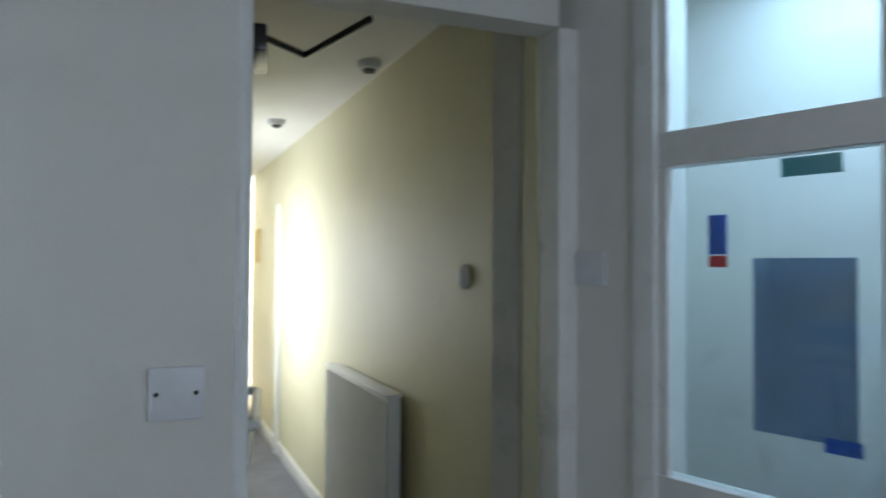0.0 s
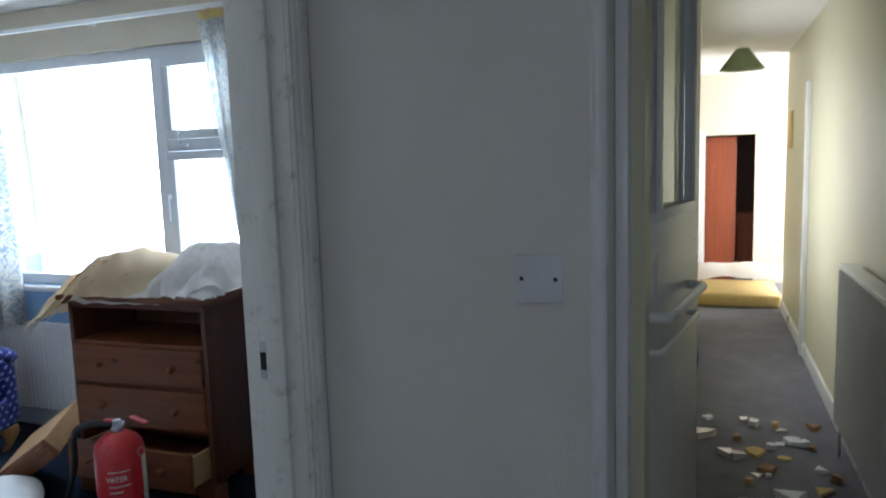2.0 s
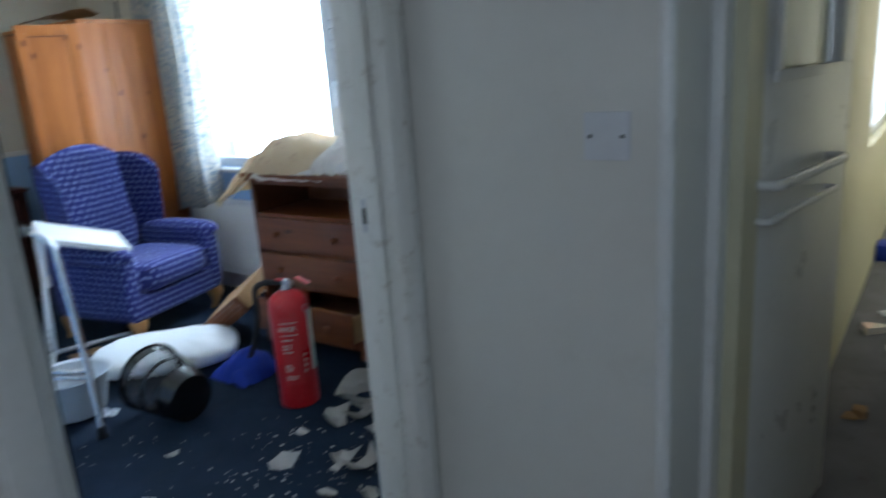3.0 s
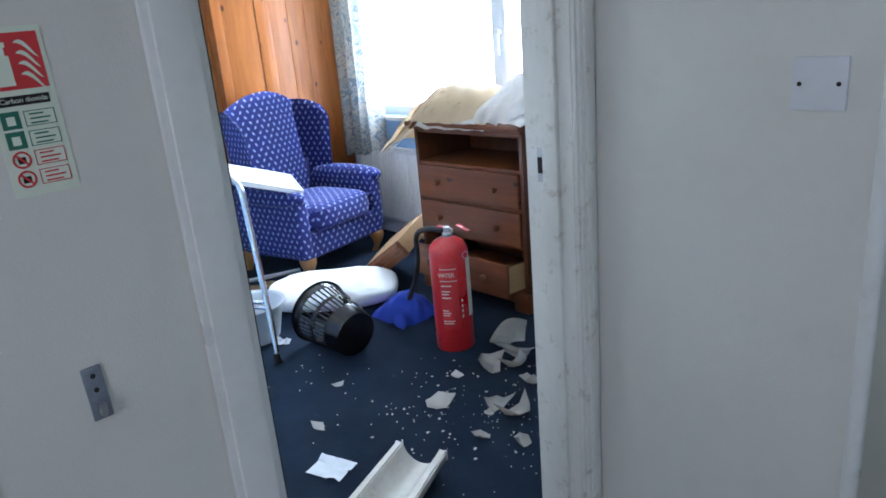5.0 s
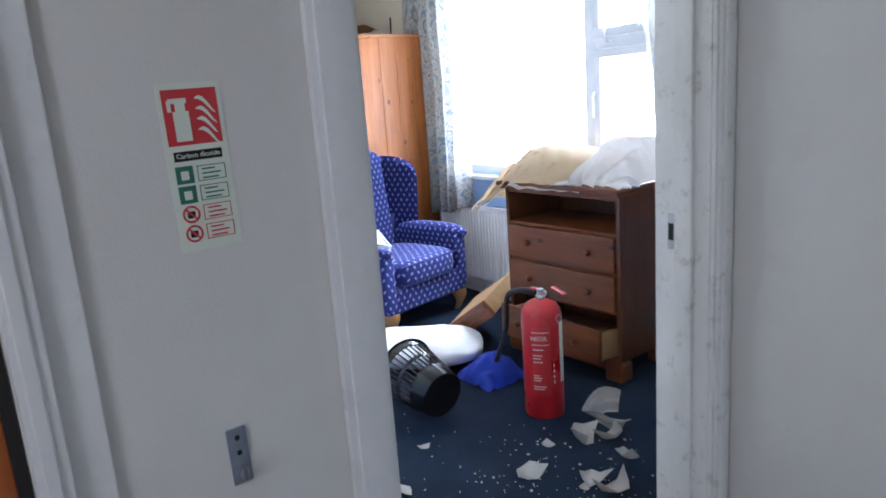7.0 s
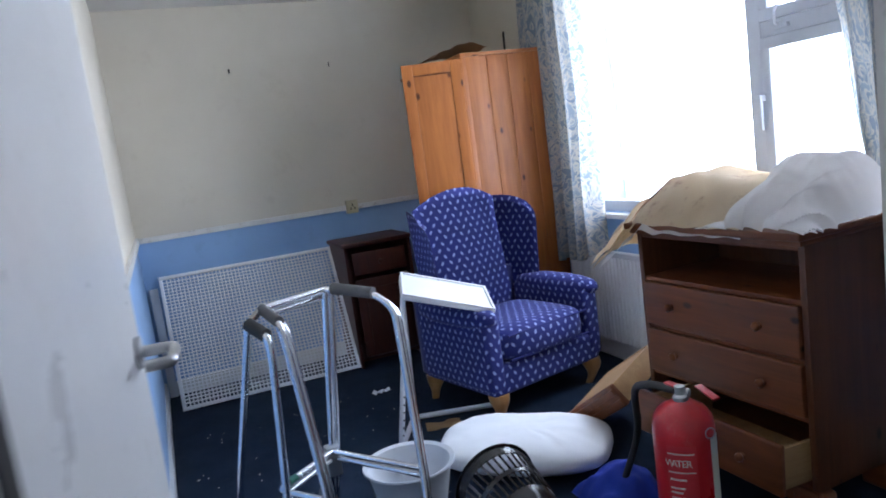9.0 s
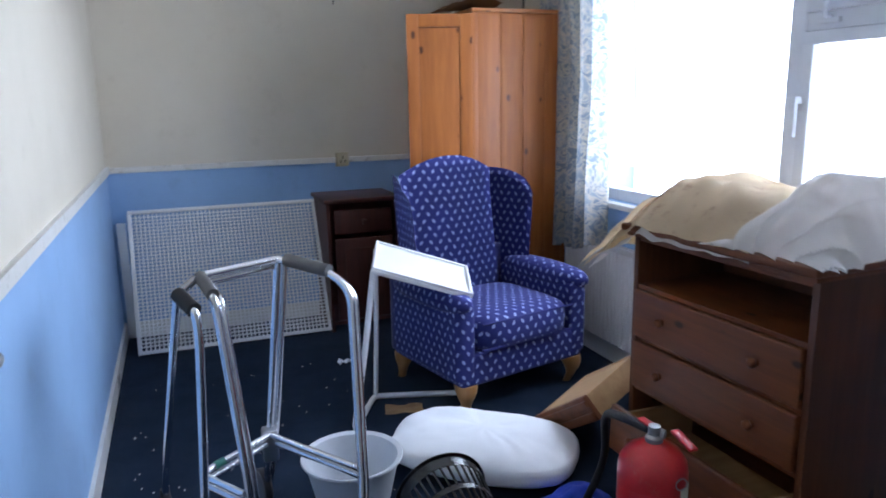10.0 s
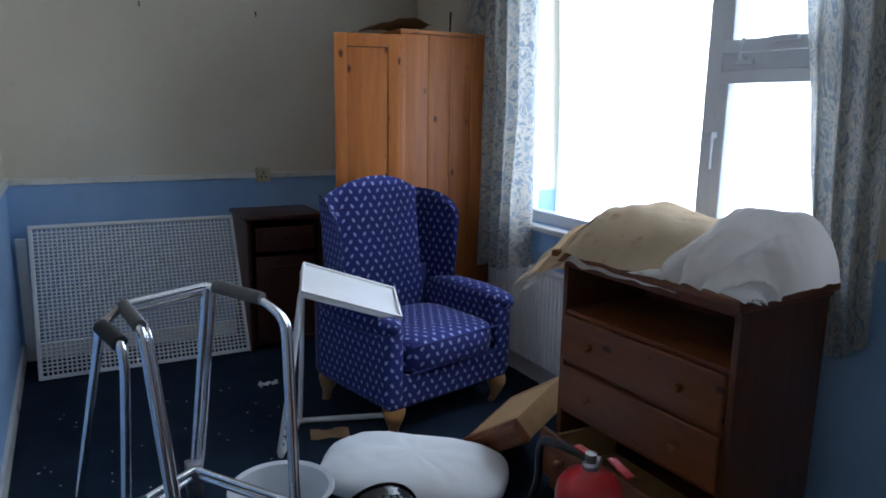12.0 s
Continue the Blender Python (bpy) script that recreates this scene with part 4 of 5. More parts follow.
cg = grid(fresh(), 12, 8, lambda u, v: Vector((-0.16 + 0.34 * u, -0.2 + 0.4 * v, 0.012 + 0.06 * math.sin(u * 2.6) * (1 - 0.4 * v) + 0.015 * noise.noise((u * 5, v * 5, 0)))))
bmesh.ops.solidify(cg, geom=cg.faces, thickness=0.006)
part("sheet", cg, CARD, cb)
st = thing("thin_rod", "thin dark rod standing on the wardrobe", "rod", pose(1.52, 3.6, WH))
part("stick", rod(fresh(), (0, 0, 0), (0.004, 0, 0.13), 0.006), DARK, st)

# bedside cabinet
bs = thing("bedside_cabinet", "dark mahogany-stained bedside cabinet with drawer", "bedside cabinet", pose(0.455, 4.02, 0))
part("top", box(fresh(), -0.015, 0.455, -0.02, 0.40, 0.785, 0.81, 0.006), DARK_WOOD, bs)
bb = box(fresh(), 0, 0.02, 0, 0.39, 0, 0.785)
box(bb, 0.42, 0.44, 0, 0.39, 0, 0.785)
box(bb, 0.02, 0.42, 0.375, 0.39, 0.04, 0.785)
box(bb, 0.02, 0.42, 0.005, 0.375, 0.04, 0.06)
part("body", bb, DARK_WOOD, bs, smooth=False)
dw = part("drawer_front", box(fresh(), 0.045, 0.395, -0.006, 0.012, 0.60, 0.74, 0.006), DARK_WOOD, bs)
part("knob", lathe(fresh(), [(0, 0.03), (0.014, 0.026), (0.016, 0.016), (0.008, 0)], 16, pose(0.22, -0.006, 0.67, 90)), DARK_WOOD, dw)
dr = part("door", box(fresh(), 0.045, 0.395, -0.004, 0.012, 0.07, 0.57, 0.005), DARK_WOOD, bs)
part("raised_panel", box(fresh(), 0.10, 0.34, -0.010, -0.004, 0.13, 0.51, 0.004), DARK_WOOD, dr)
part("knob", lathe(fresh(), [(0, 0.03), (0.014, 0.026), (0.016, 0.016), (0.008, 0)], 16, pose(0.36, -0.004, 0.42, 90)), DARK_WOOD, dr)

# radiator cover grille leaning on the far wall
GT = math.degrees(math.atan2(0.765, 0.37))
gr = thing("radiator_grille", "white perforated metal radiator grille leaning on the wall", "grille", pose(-0.635, 4.052, 0.004, GT, 0, 0.0))
GW, GH = 1.093, 0.845
for a, b, c, d in ((0, GW, 0, 0.022), (0, GW, GH - 0.022, GH), (0, 0.022, 0.022, GH - 0.022), (GW - 0.022, GW, 0.022, GH - 0.022)):
    part("frame_edge", box(fresh(), a, b, c, d, 0, 0.014, 0.003), WHITE_ENAMEL, gr)
def lattice():
    bm = fresh()
    nx, ny = 46, 38
    for i in range(1, nx):
        x = 0.022 + (GW - 0.044) * i / nx
        box(bm, x - 0.0038, x + 0.0038, 0.02, GH - 0.02, 0.005, 0.008)
    for j in range(1, ny):
        y = 0.022 + (GH - 0.044) * j / ny
        box(bm, 0.02, GW - 0.02, y - 0.0038, y + 0.0038, 0.0045, 0.0085)
    return bm
lt = part("lattice", lattice(), WHITE_ENAMEL, gr, "square-holed white lattice", smooth=False)
pb = thing("white_board", "narrow white board edge standing behind the grille", "board", pose(-0.70, 4.41, 0))
part("sheet", box(fresh(), 0, 0.05, 0, 0.012, 0.0, 0.70, 0.002), WHITE_ENAMEL, pb)

# wall socket and picture nails
so = thing("wall_socket", "old ivory wall socket on the dado rail", "socket", pose(0.655, FAR - 0.018, 1.01))
face = part("plate", box(fresh(), -0.04, 0.04, -0.03, 0.018, -0.045, 0.045, 0.006), SOCKET_MAT, so)
for x, z, w in ((0, 0.012, 0.008), (-0.014, -0.012, 0.006), (0.014, -0.012, 0.006)):
    part("pin_hole", box(fresh(), x - w / 2, x + w / 2, -0.0315, -0.0295, z - 0.008, z + 0.008), DARK, face, smooth=False)
for x, z in ((0.006, 1.975), (0.65, 1.967)):
    nl = thing("wall_hook", "small dark picture hook on the wall", "hook", pose(x, FAR, z))
    part("pin", tube(fresh(), [(0, 0, 0.012), (0, -0.01, 0.01), (0, -0.008, -0.014)], 0.004, 8, 0.005), DARK, nl)

# radiator below the window
radiator("radiator", 1.25, 0.52, 0.05, pose(WIN, 3.36, 0.105, 0, 0, -90), "white ribbed panel radiator under the window", 38)


# curtains and their rail
def curtain(name, label, y_at, z0_at, z1, x, folds, seed, amp=0.046):
    t = thing(name, label, "curtain")
    bm = grid(fresh(), 110, 46, lambda u, v: Vector((
        x + amp * (0.35 + 0.65 * (1 - v)) * math.sin(u * folds * 6.283 + 1.3 * math.sin(v * 2 + seed)) + 0.012 * noise.noise((u * 6, v * 3, seed)),
        y_at(u, v) + 0.01 * noise.noise((u * 5, v * 4, seed + 3)),
        z0_at(u) + (z1 - z0_at(u)) * v)))
    uvl = bm.loops.layers.uv.verify()
    for f in bm.faces:
        for lp in f.loops:
            lp[uvl].uv = (lp[uvl].uv[0] * 1.5, lp[uvl].uv[1] * 1.6)
    part("cloth", bm, CURTAIN, t)
    tape = grid(fresh(), 60, 2, lambda u, v: Vector((x - 0.004 + 0.02 * math.sin(u * folds * 6.283), y_at(u, 1), z1 - 0.005 + 0.045 * v)))
    part("heading_tape", tape, FOAM, t, "yellowed heading tape")
    return t


curtain("curtain", "grey-blue patterned curtain drawn beside the window", lambda u, v: 2.95 + 0.63 * u + 0.02 * (1 - v) * math.sin(9 * u), lambda u: 0.62 - 0.09 * u + 0.015 * math.sin(u * 14), 2.2, 1.63, 5.5, 1)
def rc_y(u, v):
    lo = 1.20 + 0.20 * u
    mid = 1.21 + 0.26 * u
    hi = 1.22 + 0.36 * u
    return (mid + (hi - mid) * (v - 0.4) / 0.6) if v > 0.4 else (lo + (mid - lo) * v / 0.4)
curtain("curtain", "grey-blue patterned curtain gathered and hanging over the chest", rc_y, lambda u: 0.68 + 0.22 * abs(u - 0.45) ** 1.2, 2.2, 1.655, 3.5, 5, 0.03)
tk = thing("curtain_rail", "thin white curtain rail above the window", "curtain rail")
part("track", box(fresh(), 1.63, 1.66, 1.1, 3.66, 2.245, 2.265, 0.003), WHITE_ENAMEL, tk)
for y in (1.3, 2.3, 3.4):
    part("bracket", box(fresh(), 1.66, WIN, y, y + 0.02, 2.248, 2.262), WHITE_ENAMEL, tk, smooth=False)

# chest of drawers
CX0, CX1, CY0, CY1 = 1.18, 1.59, 1.275, 2.015
CM = pose(CX0, CY0, 0, 0, 0, 2.5) @ Matrix.Translation((-CX0, -CY0, 0))   # the chest stands a little askew
cd = thing("chest_of_drawers", "brown pine chest with its top drawer missing", "chest of drawers", CM)
part("top", box(fresh(), CX0 - 0.05, CX1 + 0.01, CY0 - 0.025, CY1 + 0.02, 0.915, 0.94, 0.009, seg=3), CHEST_WOOD, cd)
part("top_moulding", box(fresh(), CX0 - 0.03, CX1, CY0 - 0.012, CY1 + 0.01, 0.897, 0.916, 0.006), CHEST_WOOD, cd)
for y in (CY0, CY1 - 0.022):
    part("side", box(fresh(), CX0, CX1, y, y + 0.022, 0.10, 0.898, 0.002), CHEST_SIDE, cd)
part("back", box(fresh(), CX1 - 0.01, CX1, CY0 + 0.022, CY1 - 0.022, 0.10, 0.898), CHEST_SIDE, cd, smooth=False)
for z in (0.885, 0.715, 0.525, 0.335, 0.105):
    part("divider", box(fresh(), CX0 + 0.004, CX1 - 0.01, CY0 + 0.022, CY1 - 0.022, z - 0.008, z + 0.008, 0.002), CHEST_WOOD, cd)
plinth = box(fresh(), CX0 - 0.015, CX0 + 0.01, CY0 - 0.01, CY1 + 0.008, 0.05, 0.105, 0.004)
part("plinth", plinth, CHEST_WOOD, cd)
for x, y in ((CX0 - 0.018, CY0 - 0.013), (CX0 - 0.018, CY1 - 0.087), (CX1 - 0.09, CY0 - 0.013), (CX1 - 0.09, CY1 - 0.087)):
    part("bracket_foot", box(fresh(), x, x + 0.09, y, y + 0.1, 0.0, 0.095, 0.016, seg=3), CHEST_WOOD, cd)


def knob(parent, x, y, z):
    return part("knob", lathe(fresh(), [(0.0, 0.03), (0.010, 0.028), (0.0155, 0.021), (0.0155, 0.015), (0.009, 0.007), (0.012, 0.0)], 20, pose(x, y, z, 0, -90, 0)), CHEST_WOOD, parent, "turned wooden knob")


for z0, z1, kz in ((0.535, 0.706, 0.622), (0.345, 0.516, 0.43)):
    f = part("drawer_front", box(fresh(), CX0 - 0.014, CX0 + 0.01, CY0 + 0.025, CY1 - 0.025, z0, z1, 0.007, seg=3), CHEST_WOOD, cd)
    knob(f, CX0 - 0.014, 1.845, kz)
    knob(f, CX0 - 0.014, 1.447, kz)
od_ = part("open_drawer", box(fresh(), 0, 0.022, 0, 0.685, 0, 0.17, 0.007, seg=3), CHEST_WOOD, cd, "bottom drawer hanging half open")
knob(od_, 0, 0.15, 0.085)
knob(od_, 0, 0.55, 0.085)
for y in (0.02, 0.64):
    part("drawer_side", box(fresh(), 0.022, 0.34, y, y + 0.014, 0.01, 0.145), PALE_WOOD, od_, smooth=False)
part("drawer_bottom", box(fresh(), 0.022, 0.34, 0.034, 0.64, 0.014, 0.02), PALE_WOOD, od_, smooth=False)
od_.matrix_basis = pose(CX0 - 0.13, CY0 + 0.028, 0.118, 0, 2, -2)

# the drawer that was pulled out, tipped on the floor
LW, LX = Vector((0.898, 0.261, 0.33)).normalized(), Vector((0.032, -0.83, 0.546))
LT = LW.cross(LX).normalized()
LX = LT.cross(LW)
LM = Matrix(((LX.x, LT.x, LW.x, 0.96), (LX.y, LT.y, LW.y, 2.40), (LX.z, LT.z, LW.z, 0.067), (0, 0, 0, 1)))
ld = thing("loose_drawer", "pulled-out pine drawer tipped against the chest", "drawer", LM @ Matrix.Diagonal((1.28, 1.28, 1.28, 1)))
ff = part("front", box(fresh(), 0.0, 0.32, 0.0, 0.08, 0.0, 0.018, 0.005), CHEST_WOOD, ld, "moulded brown drawer front")
for y in (0.012, 0.05):
    part("moulding", box(fresh(), 0.002, 0.318, y, y + 0.022, -0.007, 0.002, 0.004), CHEST_WOOD, ff)
for x in (0.004, 0.304):
    part("side", box(fresh(), x, x + 0.012, 0.004, 0.076, 0.018, 0.25, 0.002), PALE_WOOD, ld)
part("back", box(fresh(), 0.016, 0.304, 0.004, 0.076, 0.238, 0.25), PALE_WOOD, ld, smooth=False)
part("bottom", box(fresh(), 0.016, 0.304, 0.006, 0.012, 0.018, 0.238), PALE_WOOD, ld, smooth=False)

# bedding thrown over the chest
def topper(u, v):
    y = 2.21 - 0.74 * u
    arch = math.sin(min(1.0, v / 0.55) * math.pi * 0.56)
    front = 1.09 + 0.04 * u
    base = 0.745 + 0.195 * min(1.0, u / 0.38)
    rise = 0.055 + 0.10 * math.sin(min(1, max(0, (u - 0.02) / 0.55)) * math.pi * 0.58) - 0.06 * max(0, u - 0.5)
    return Vector((front + 0.50 * v - 0.05 * (1 - u) * v, y + 0.05 * v * (1 - u), base + rise * arch + 0.008 * noise.noise((u * 9, v * 5, 2)) + 0.012 * math.sin(9 * u + 5 * v) * v + 0.016 * abs(noise.noise((u * 6 + 3 * v, v * 2, 9)))))
tb_ = thing("mattress_topper", "stained cream mattress cover draped over the chest", "bedding", CM)
tg = grid(fresh(), 60, 30, topper)
bmesh.ops.solidify(tg, geom=tg.faces, thickness=0.02)
part("cover", tg, SHEET, tb_)
flap = grid(fresh(), 24, 24, lambda u, v: topper(0.29 * u - 0.06 * v * u, 0.02 + 0.9 * v) + Vector((-0.014 - 0.012 * u, 0, 0.012 + 0.008 * u)))
bmesh.ops.solidify(flap, geom=flap.faces, thickness=0.008)
part("turned_corner", flap, SHEET, tb_, "corner folded back")
part("stain", grid(fresh(), 8, 30, lambda u, v: topper(0.27 - 0.06 * v + (0.09 + 0.03 * noise.noise((v * 5, 0, 1))) * u, 0.1 + 0.75 * v) + Vector((-0.006, 0, 0.006))), STAIN, tb_, "brown water stain along the fold")
ug = grid(fresh(), 50, 4, lambda u, v: topper(0.05 + 0.95 * u, 0.0) + Vector((0.004 + 0.03 * v, 0, -0.004 - 0.026 * (1 - v) + 0.006 * noise.noise((u * 12, v, 4)))))
part("underside", ug, NET, tb_, "white quilted underside")
sh = thing("white_sheet", "crumpled thin white sheet bundled on the chest", "bedding", CM)
def bundle(u, v):
    left = min(1.0, u / 0.42)
    lift = left * left * (3 - 2 * left) * (1.0 if u < 0.7 else max(0.0, math.cos((u - 0.7) / 0.3 * 1.57)) ** 0.6)
    h = 0.20 * lift * min(1.0, v / 0.62) ** 0.75 * (1 - 0.25 * max(0.0, v - 0.7))
    gather = (u - 0.45) / (0.25 + v)
    pleat = 0.024 * abs(math.sin(5.2 * gather + 0.7)) ** 0.7 * (0.35 + 0.65 * (1 - v)) + 0.02 * noise.noise((5 * u, 4 * v, 3)) + 0.008 * noise.noise((13 * u, 11 * v, 7))
    return Vector((1.115 + 0.44 * v ** 1.15 - pleat, 1.60 - 0.37 * u - 0.09 * (1 - v) * (u - 0.3) + 0.05 * v * (1 - u), 0.944 + h + pleat * 0.7 * left))
part("cloth", grid(fresh(), 90, 60, bundle), NET, sh)
sf = thing("folded_sheet", "folded pale pink blanket behind the mattress cover", "bedding", CM)
part("cloth", box(fresh(), 1.36, 1.58, 1.45, 1.98, 0.942, 1.06, 0.025, seg=3), SHEET, sf)


# wing armchair
def cushion(bm, cx, cy, cz, sx, sy, sz, p=3.4, nu=30, nv=18, m=IDENT):
    """A rounded block: superellipsoid."""
    def f(u, v):
        a, b = -math.pi + 2 * math.pi * u, -math.pi / 2 + math.pi * v
        q = lambda t: math.copysign(abs(t) ** (2 / p), t)
        return m @ Vector((cx + sx * q(math.cos(b)) * q(math.cos(a)), cy + sy * q(math.cos(b)) * q(math.sin(a)), cz + sz * q(math.sin(b))))
    grid(bm, nu, nv, f)
    bmesh.ops.remove_doubles(bm, verts=bm.verts, dist=0.0002)
    return bm


AC = pose(1.016, 3.003, 0, 0, 0, 13) @ Matrix.Diagonal((1.10, 0.97, 1.02, 1))
ac = thing("wing_armchair", "royal blue wing armchair with a pale leaf print", "armchair", AC)


def upholstered(name, bm, parent=ac, label="", mat=None):
    bmesh.ops.recalc_face_normals(bm, faces=bm.faces)
    return part(name, box_uv(bm), mat or FABRIC, parent, label)


upholstered("seat_base", box(fresh(), -0.33, 0.33, -0.31, 0.30, 0.125, 0.275, 0.03, seg=4))
upholstered("seat_cushion", cushion(fresh(), 0, -0.065, 0.35, 0.258, 0.285, 0.088, 4.5))
sc = fresh()
for zz in (0.292, 0.408):
    tube(sc, [(-0.24, -0.335, zz), (0.24, -0.335, zz)], 0.006, 8)
part("piping", sc, FABRIC, ac.children[-1])
for s in (-1, 1):
    arm = box(fresh(), min(s * 0.258, s * 0.345), max(s * 0.258, s * 0.345), -0.315, 0.27, 0.15, 0.50, 0.03, seg=4)
    a = upholstered("arm", arm)
    upholstered("arm_roll", cushion(fresh(), s * 0.312, -0.035, 0.505, 0.066, 0.31, 0.056, 2.6, 24, 14), a)

    def wing_at(u, v, s=s):
        reach = 0.26 + 0.05 * v - 0.07 * max(0.0, v - 0.8) / 0.2 * max(0.0, v - 0.8) / 0.2
        return Vector((s * (0.262 + 0.075 * u * (0.5 + 0.5 * v)), 0.33 + 0.06 * v - reach * u, 0.50 + (0.495 - 0.05 * u ** 3) * v))
    wing = grid(fresh(), 14, 22, wing_at)
    bmesh.ops.solidify(wing, geom=wing.faces, thickness=-0.078 * (1 if s > 0 else -1))
    bmesh.ops.bevel(wing, geom=[e for e in wing.edges if e.calc_face_angle(0) > 1.0], offset=0.034, segments=5, affect="EDGES")
    upholstered("wing", wing)


def back_shape(u, v):
    crown = 0.085 * (1 - (2 * u - 1) ** 2) * max(0, (v - 0.6) / 0.4)
    w = 0.245 - 0.012 * (1 - v) + 0.012 * max(0, v - 0.85) / 0.15
    return Vector(((2 * u - 1) * w, 0.225 + 0.115 * v - 0.045 * math.sin(u * math.pi) * (0.6 + 0.4 * math.sin(v * 3.1)), 0.33 + 0.66 * v + crown))


bk_ = grid(fresh(), 22, 26, back_shape)
bmesh.ops.solidify(bk_, geom=bk_.faces, thickness=-0.11)
bmesh.ops.bevel(bk_, geom=[e for e in bk_.edges if e.calc_face_angle(0) > 1.0], offset=0.04, segments=5, affect="EDGES")
upholstered("backrest", bk_)
upholstered("back_panel", box(fresh(), -0.33, 0.33, 0.27, 0.33, 0.14, 0.6, 0.02, seg=3), mat=FABRIC_SHADED)


def cabriole(sx, sy, front):
    bm = fresh()
    n = 10
    rings = []
    for k in range(9):
        t = k / 8
        z = 0.135 * (1 - t)
        w = 0.050 - 0.034 * t + (0.004 * math.sin(t * 7))
        off = (0.018 * math.sin(t * math.pi) - 0.012 * t) if front else 0.02 * t
        rings.append([bm.verts.new((sx * (0.285 + off * 0.5) + w * math.cos(6.283 * j / n), sy * (0.27 + off) + w * math.sin(6.283 * j / n), z)) for j in range(n)])
    for a, b in zip(rings, rings[1:]):
        for j in range(n):
            bm.faces.new((a[j], a[(j + 1) % n], b[(j + 1) % n], b[j]))
    bm.faces.new(rings[0])
    bm.faces.new(rings[-1][::-1])
    bmesh.ops.recalc_face_normals(bm, faces=bm.faces)
    return bm


for sx in (-1, 1):
    for sy in (-1, 1):
        part("leg", cabriole(sx, sy, sy < 0), LEG_WOOD, ac, "tapered beech leg")

# tilted overchair table
tt = thing("overchair_table", "white tilting overchair table on a tubular stand", "table")
A, B, Dd = Vector((0.478, 3.025, 0.741)), Vector((0.91, 2.99, 0.585)), Vector((0.365, 2.69, 0.70))
ux, uy = (B - A), (Dd - A)
uz = ux.normalized().cross(uy.normalized()).normalized() * -1
if uz.z < 0:
    uz = -uz
TM = Matrix(((ux.normalized().x, uy.normalized().x, uz.x, A.x), (ux.normalized().y, uy.normalized().y, uz.y, A.y), (ux.normalized().z, uy.normalized().z, uz.z, A.z), (0, 0, 0, 1)))
tl, tw = ux.length, uy.length
top_ = part("table_top", box(fresh(), 0, tl, 0, tw, -0.018, 0.0, 0.004, TM), WHITE_ENAMEL, tt)
for a, b, c, d in ((0, tl, 0, 0.012), (0, tl, tw - 0.012, tw), (0, 0.012, 0.012, tw - 0.012), (tl - 0.012, tl, 0.012, tw - 0.012)):
    part("raised_edge", box(fresh(), a, b, c, d, 0.0005, 0.012, 0.003, TM), WHITE_ENAMEL, top_)
part("post", tube(fresh(), [(0.385, 2.74, 0.685), (0.33, 2.72, 0.35), (0.27, 2.714, 0.016)], 0.013, 10), WHITE_ENAMEL, tt)
part("post", tube(fresh(), [(0.46, 2.97, 0.72), (0.45, 2.975, 0.35), (0.435, 2.98, 0.016)], 0.011, 10), WHITE_ENAMEL, tt)
part("base_bar", tube(fresh(), [(0.27, 2.70, 0.014), (0.43, 2.985, 0.014), (0.81, 2.865, 0.014)], 0.013, 10, 0.03), WHITE_ENAMEL, tt)
part("cross_tube", tube(fresh(), [(0.385, 2.74, 0.675), (0.46, 2.97, 0.70)], 0.010, 10), WHITE_ENAMEL, tt)
for k in range(6):
    part("adjusting_hole", rod(fresh(), (0.282 + 0.006 * k, 2.703, 0.06 + 0.035 * k), (0.282 + 0.006 * k, 2.699, 0.06 + 0.035 * k), 0.004, n=8), DARK, tt)

# walking frame, half folded
wk = thing("walking_frame", "polished aluminium walking frame with grips, half folded", "walking frame")
R = 0.0125
legs = {
    "centre": [(-0.066, 2.223, 0.875), (-0.125, 2.25, 0.30), (-0.15, 2.27, 0.075)],
    "right": [(-0.066, 2.223, 0.885), (0.063, 2.05, 0.87), (0.118, 2.01, 0.81), (0.10, 1.90, 0.25), (0.071, 1.828, 0.03)],
    "middle": [(-0.308, 2.095, 0.885), (-0.28, 1.93, 0.865), (-0.272, 1.92, 0.80), (-0.235, 1.88, 0.35), (-0.215, 1.86, 0.03)],
    "left_front": [(-0.37, 1.95, 0.87), (-0.45, 2.29, 0.30), (-0.484, 2.44, 0.03)],
    "left_rear": [(-0.37, 1.95, 0.875), (-0.33, 1.865, 0.85), (-0.325, 1.865, 0.78), (-0.348, 1.90, 0.35), (-0.365, 1.92, 0.03)],
}
for k, pts in legs.items():
    lg = part("leg_tube", tube(fresh(), pts, R, 12, 0.04), ALU, wk)
    off = Vector((0.018, 0.02, -0.012)) if k != "centre" else Vector((0.024, 0.012, 0))
    if k in ("right", "centre", "middle"):
        part("inner_tube", tube(fresh(), [Vector(p) + off for p in pts[:-1]] + [Vector(pts[-1]) + off * 0.6], R * 0.8, 12, 0.04), ALU, lg)
    if k != "centre":
        e = Vector(pts[-1])
        part("rubber_foot", lathe(fresh(), [(0.0, 0.05), (0.016, 0.05), (0.017, 0.02), (0.022, 0.006), (0.021, 0), (0, 0)], 16, Matrix.Translation((e.x, e.y, 0))), RUBBER, lg)
part("top_bar", tube(fresh(), [(-0.308, 2.095, 0.885), (-0.066, 2.223, 0.885)], R, 12), ALU, wk)
part("top_bar", tube(fresh(), [(-0.302, 2.11, 0.86), (-0.066, 2.235, 0.86)], R * 0.9, 12), ALU, wk)
part("top_bar", tube(fresh(), [(-0.37, 1.95, 0.875), (-0.308, 2.095, 0.885)], R, 12), ALU, wk)
part("grip", rod(fresh(), (-0.042, 2.19, 0.888), (0.063, 2.05, 0.871), 0.021, 0.020, 16), GREY_GRIP, wk, "grey foam grip")
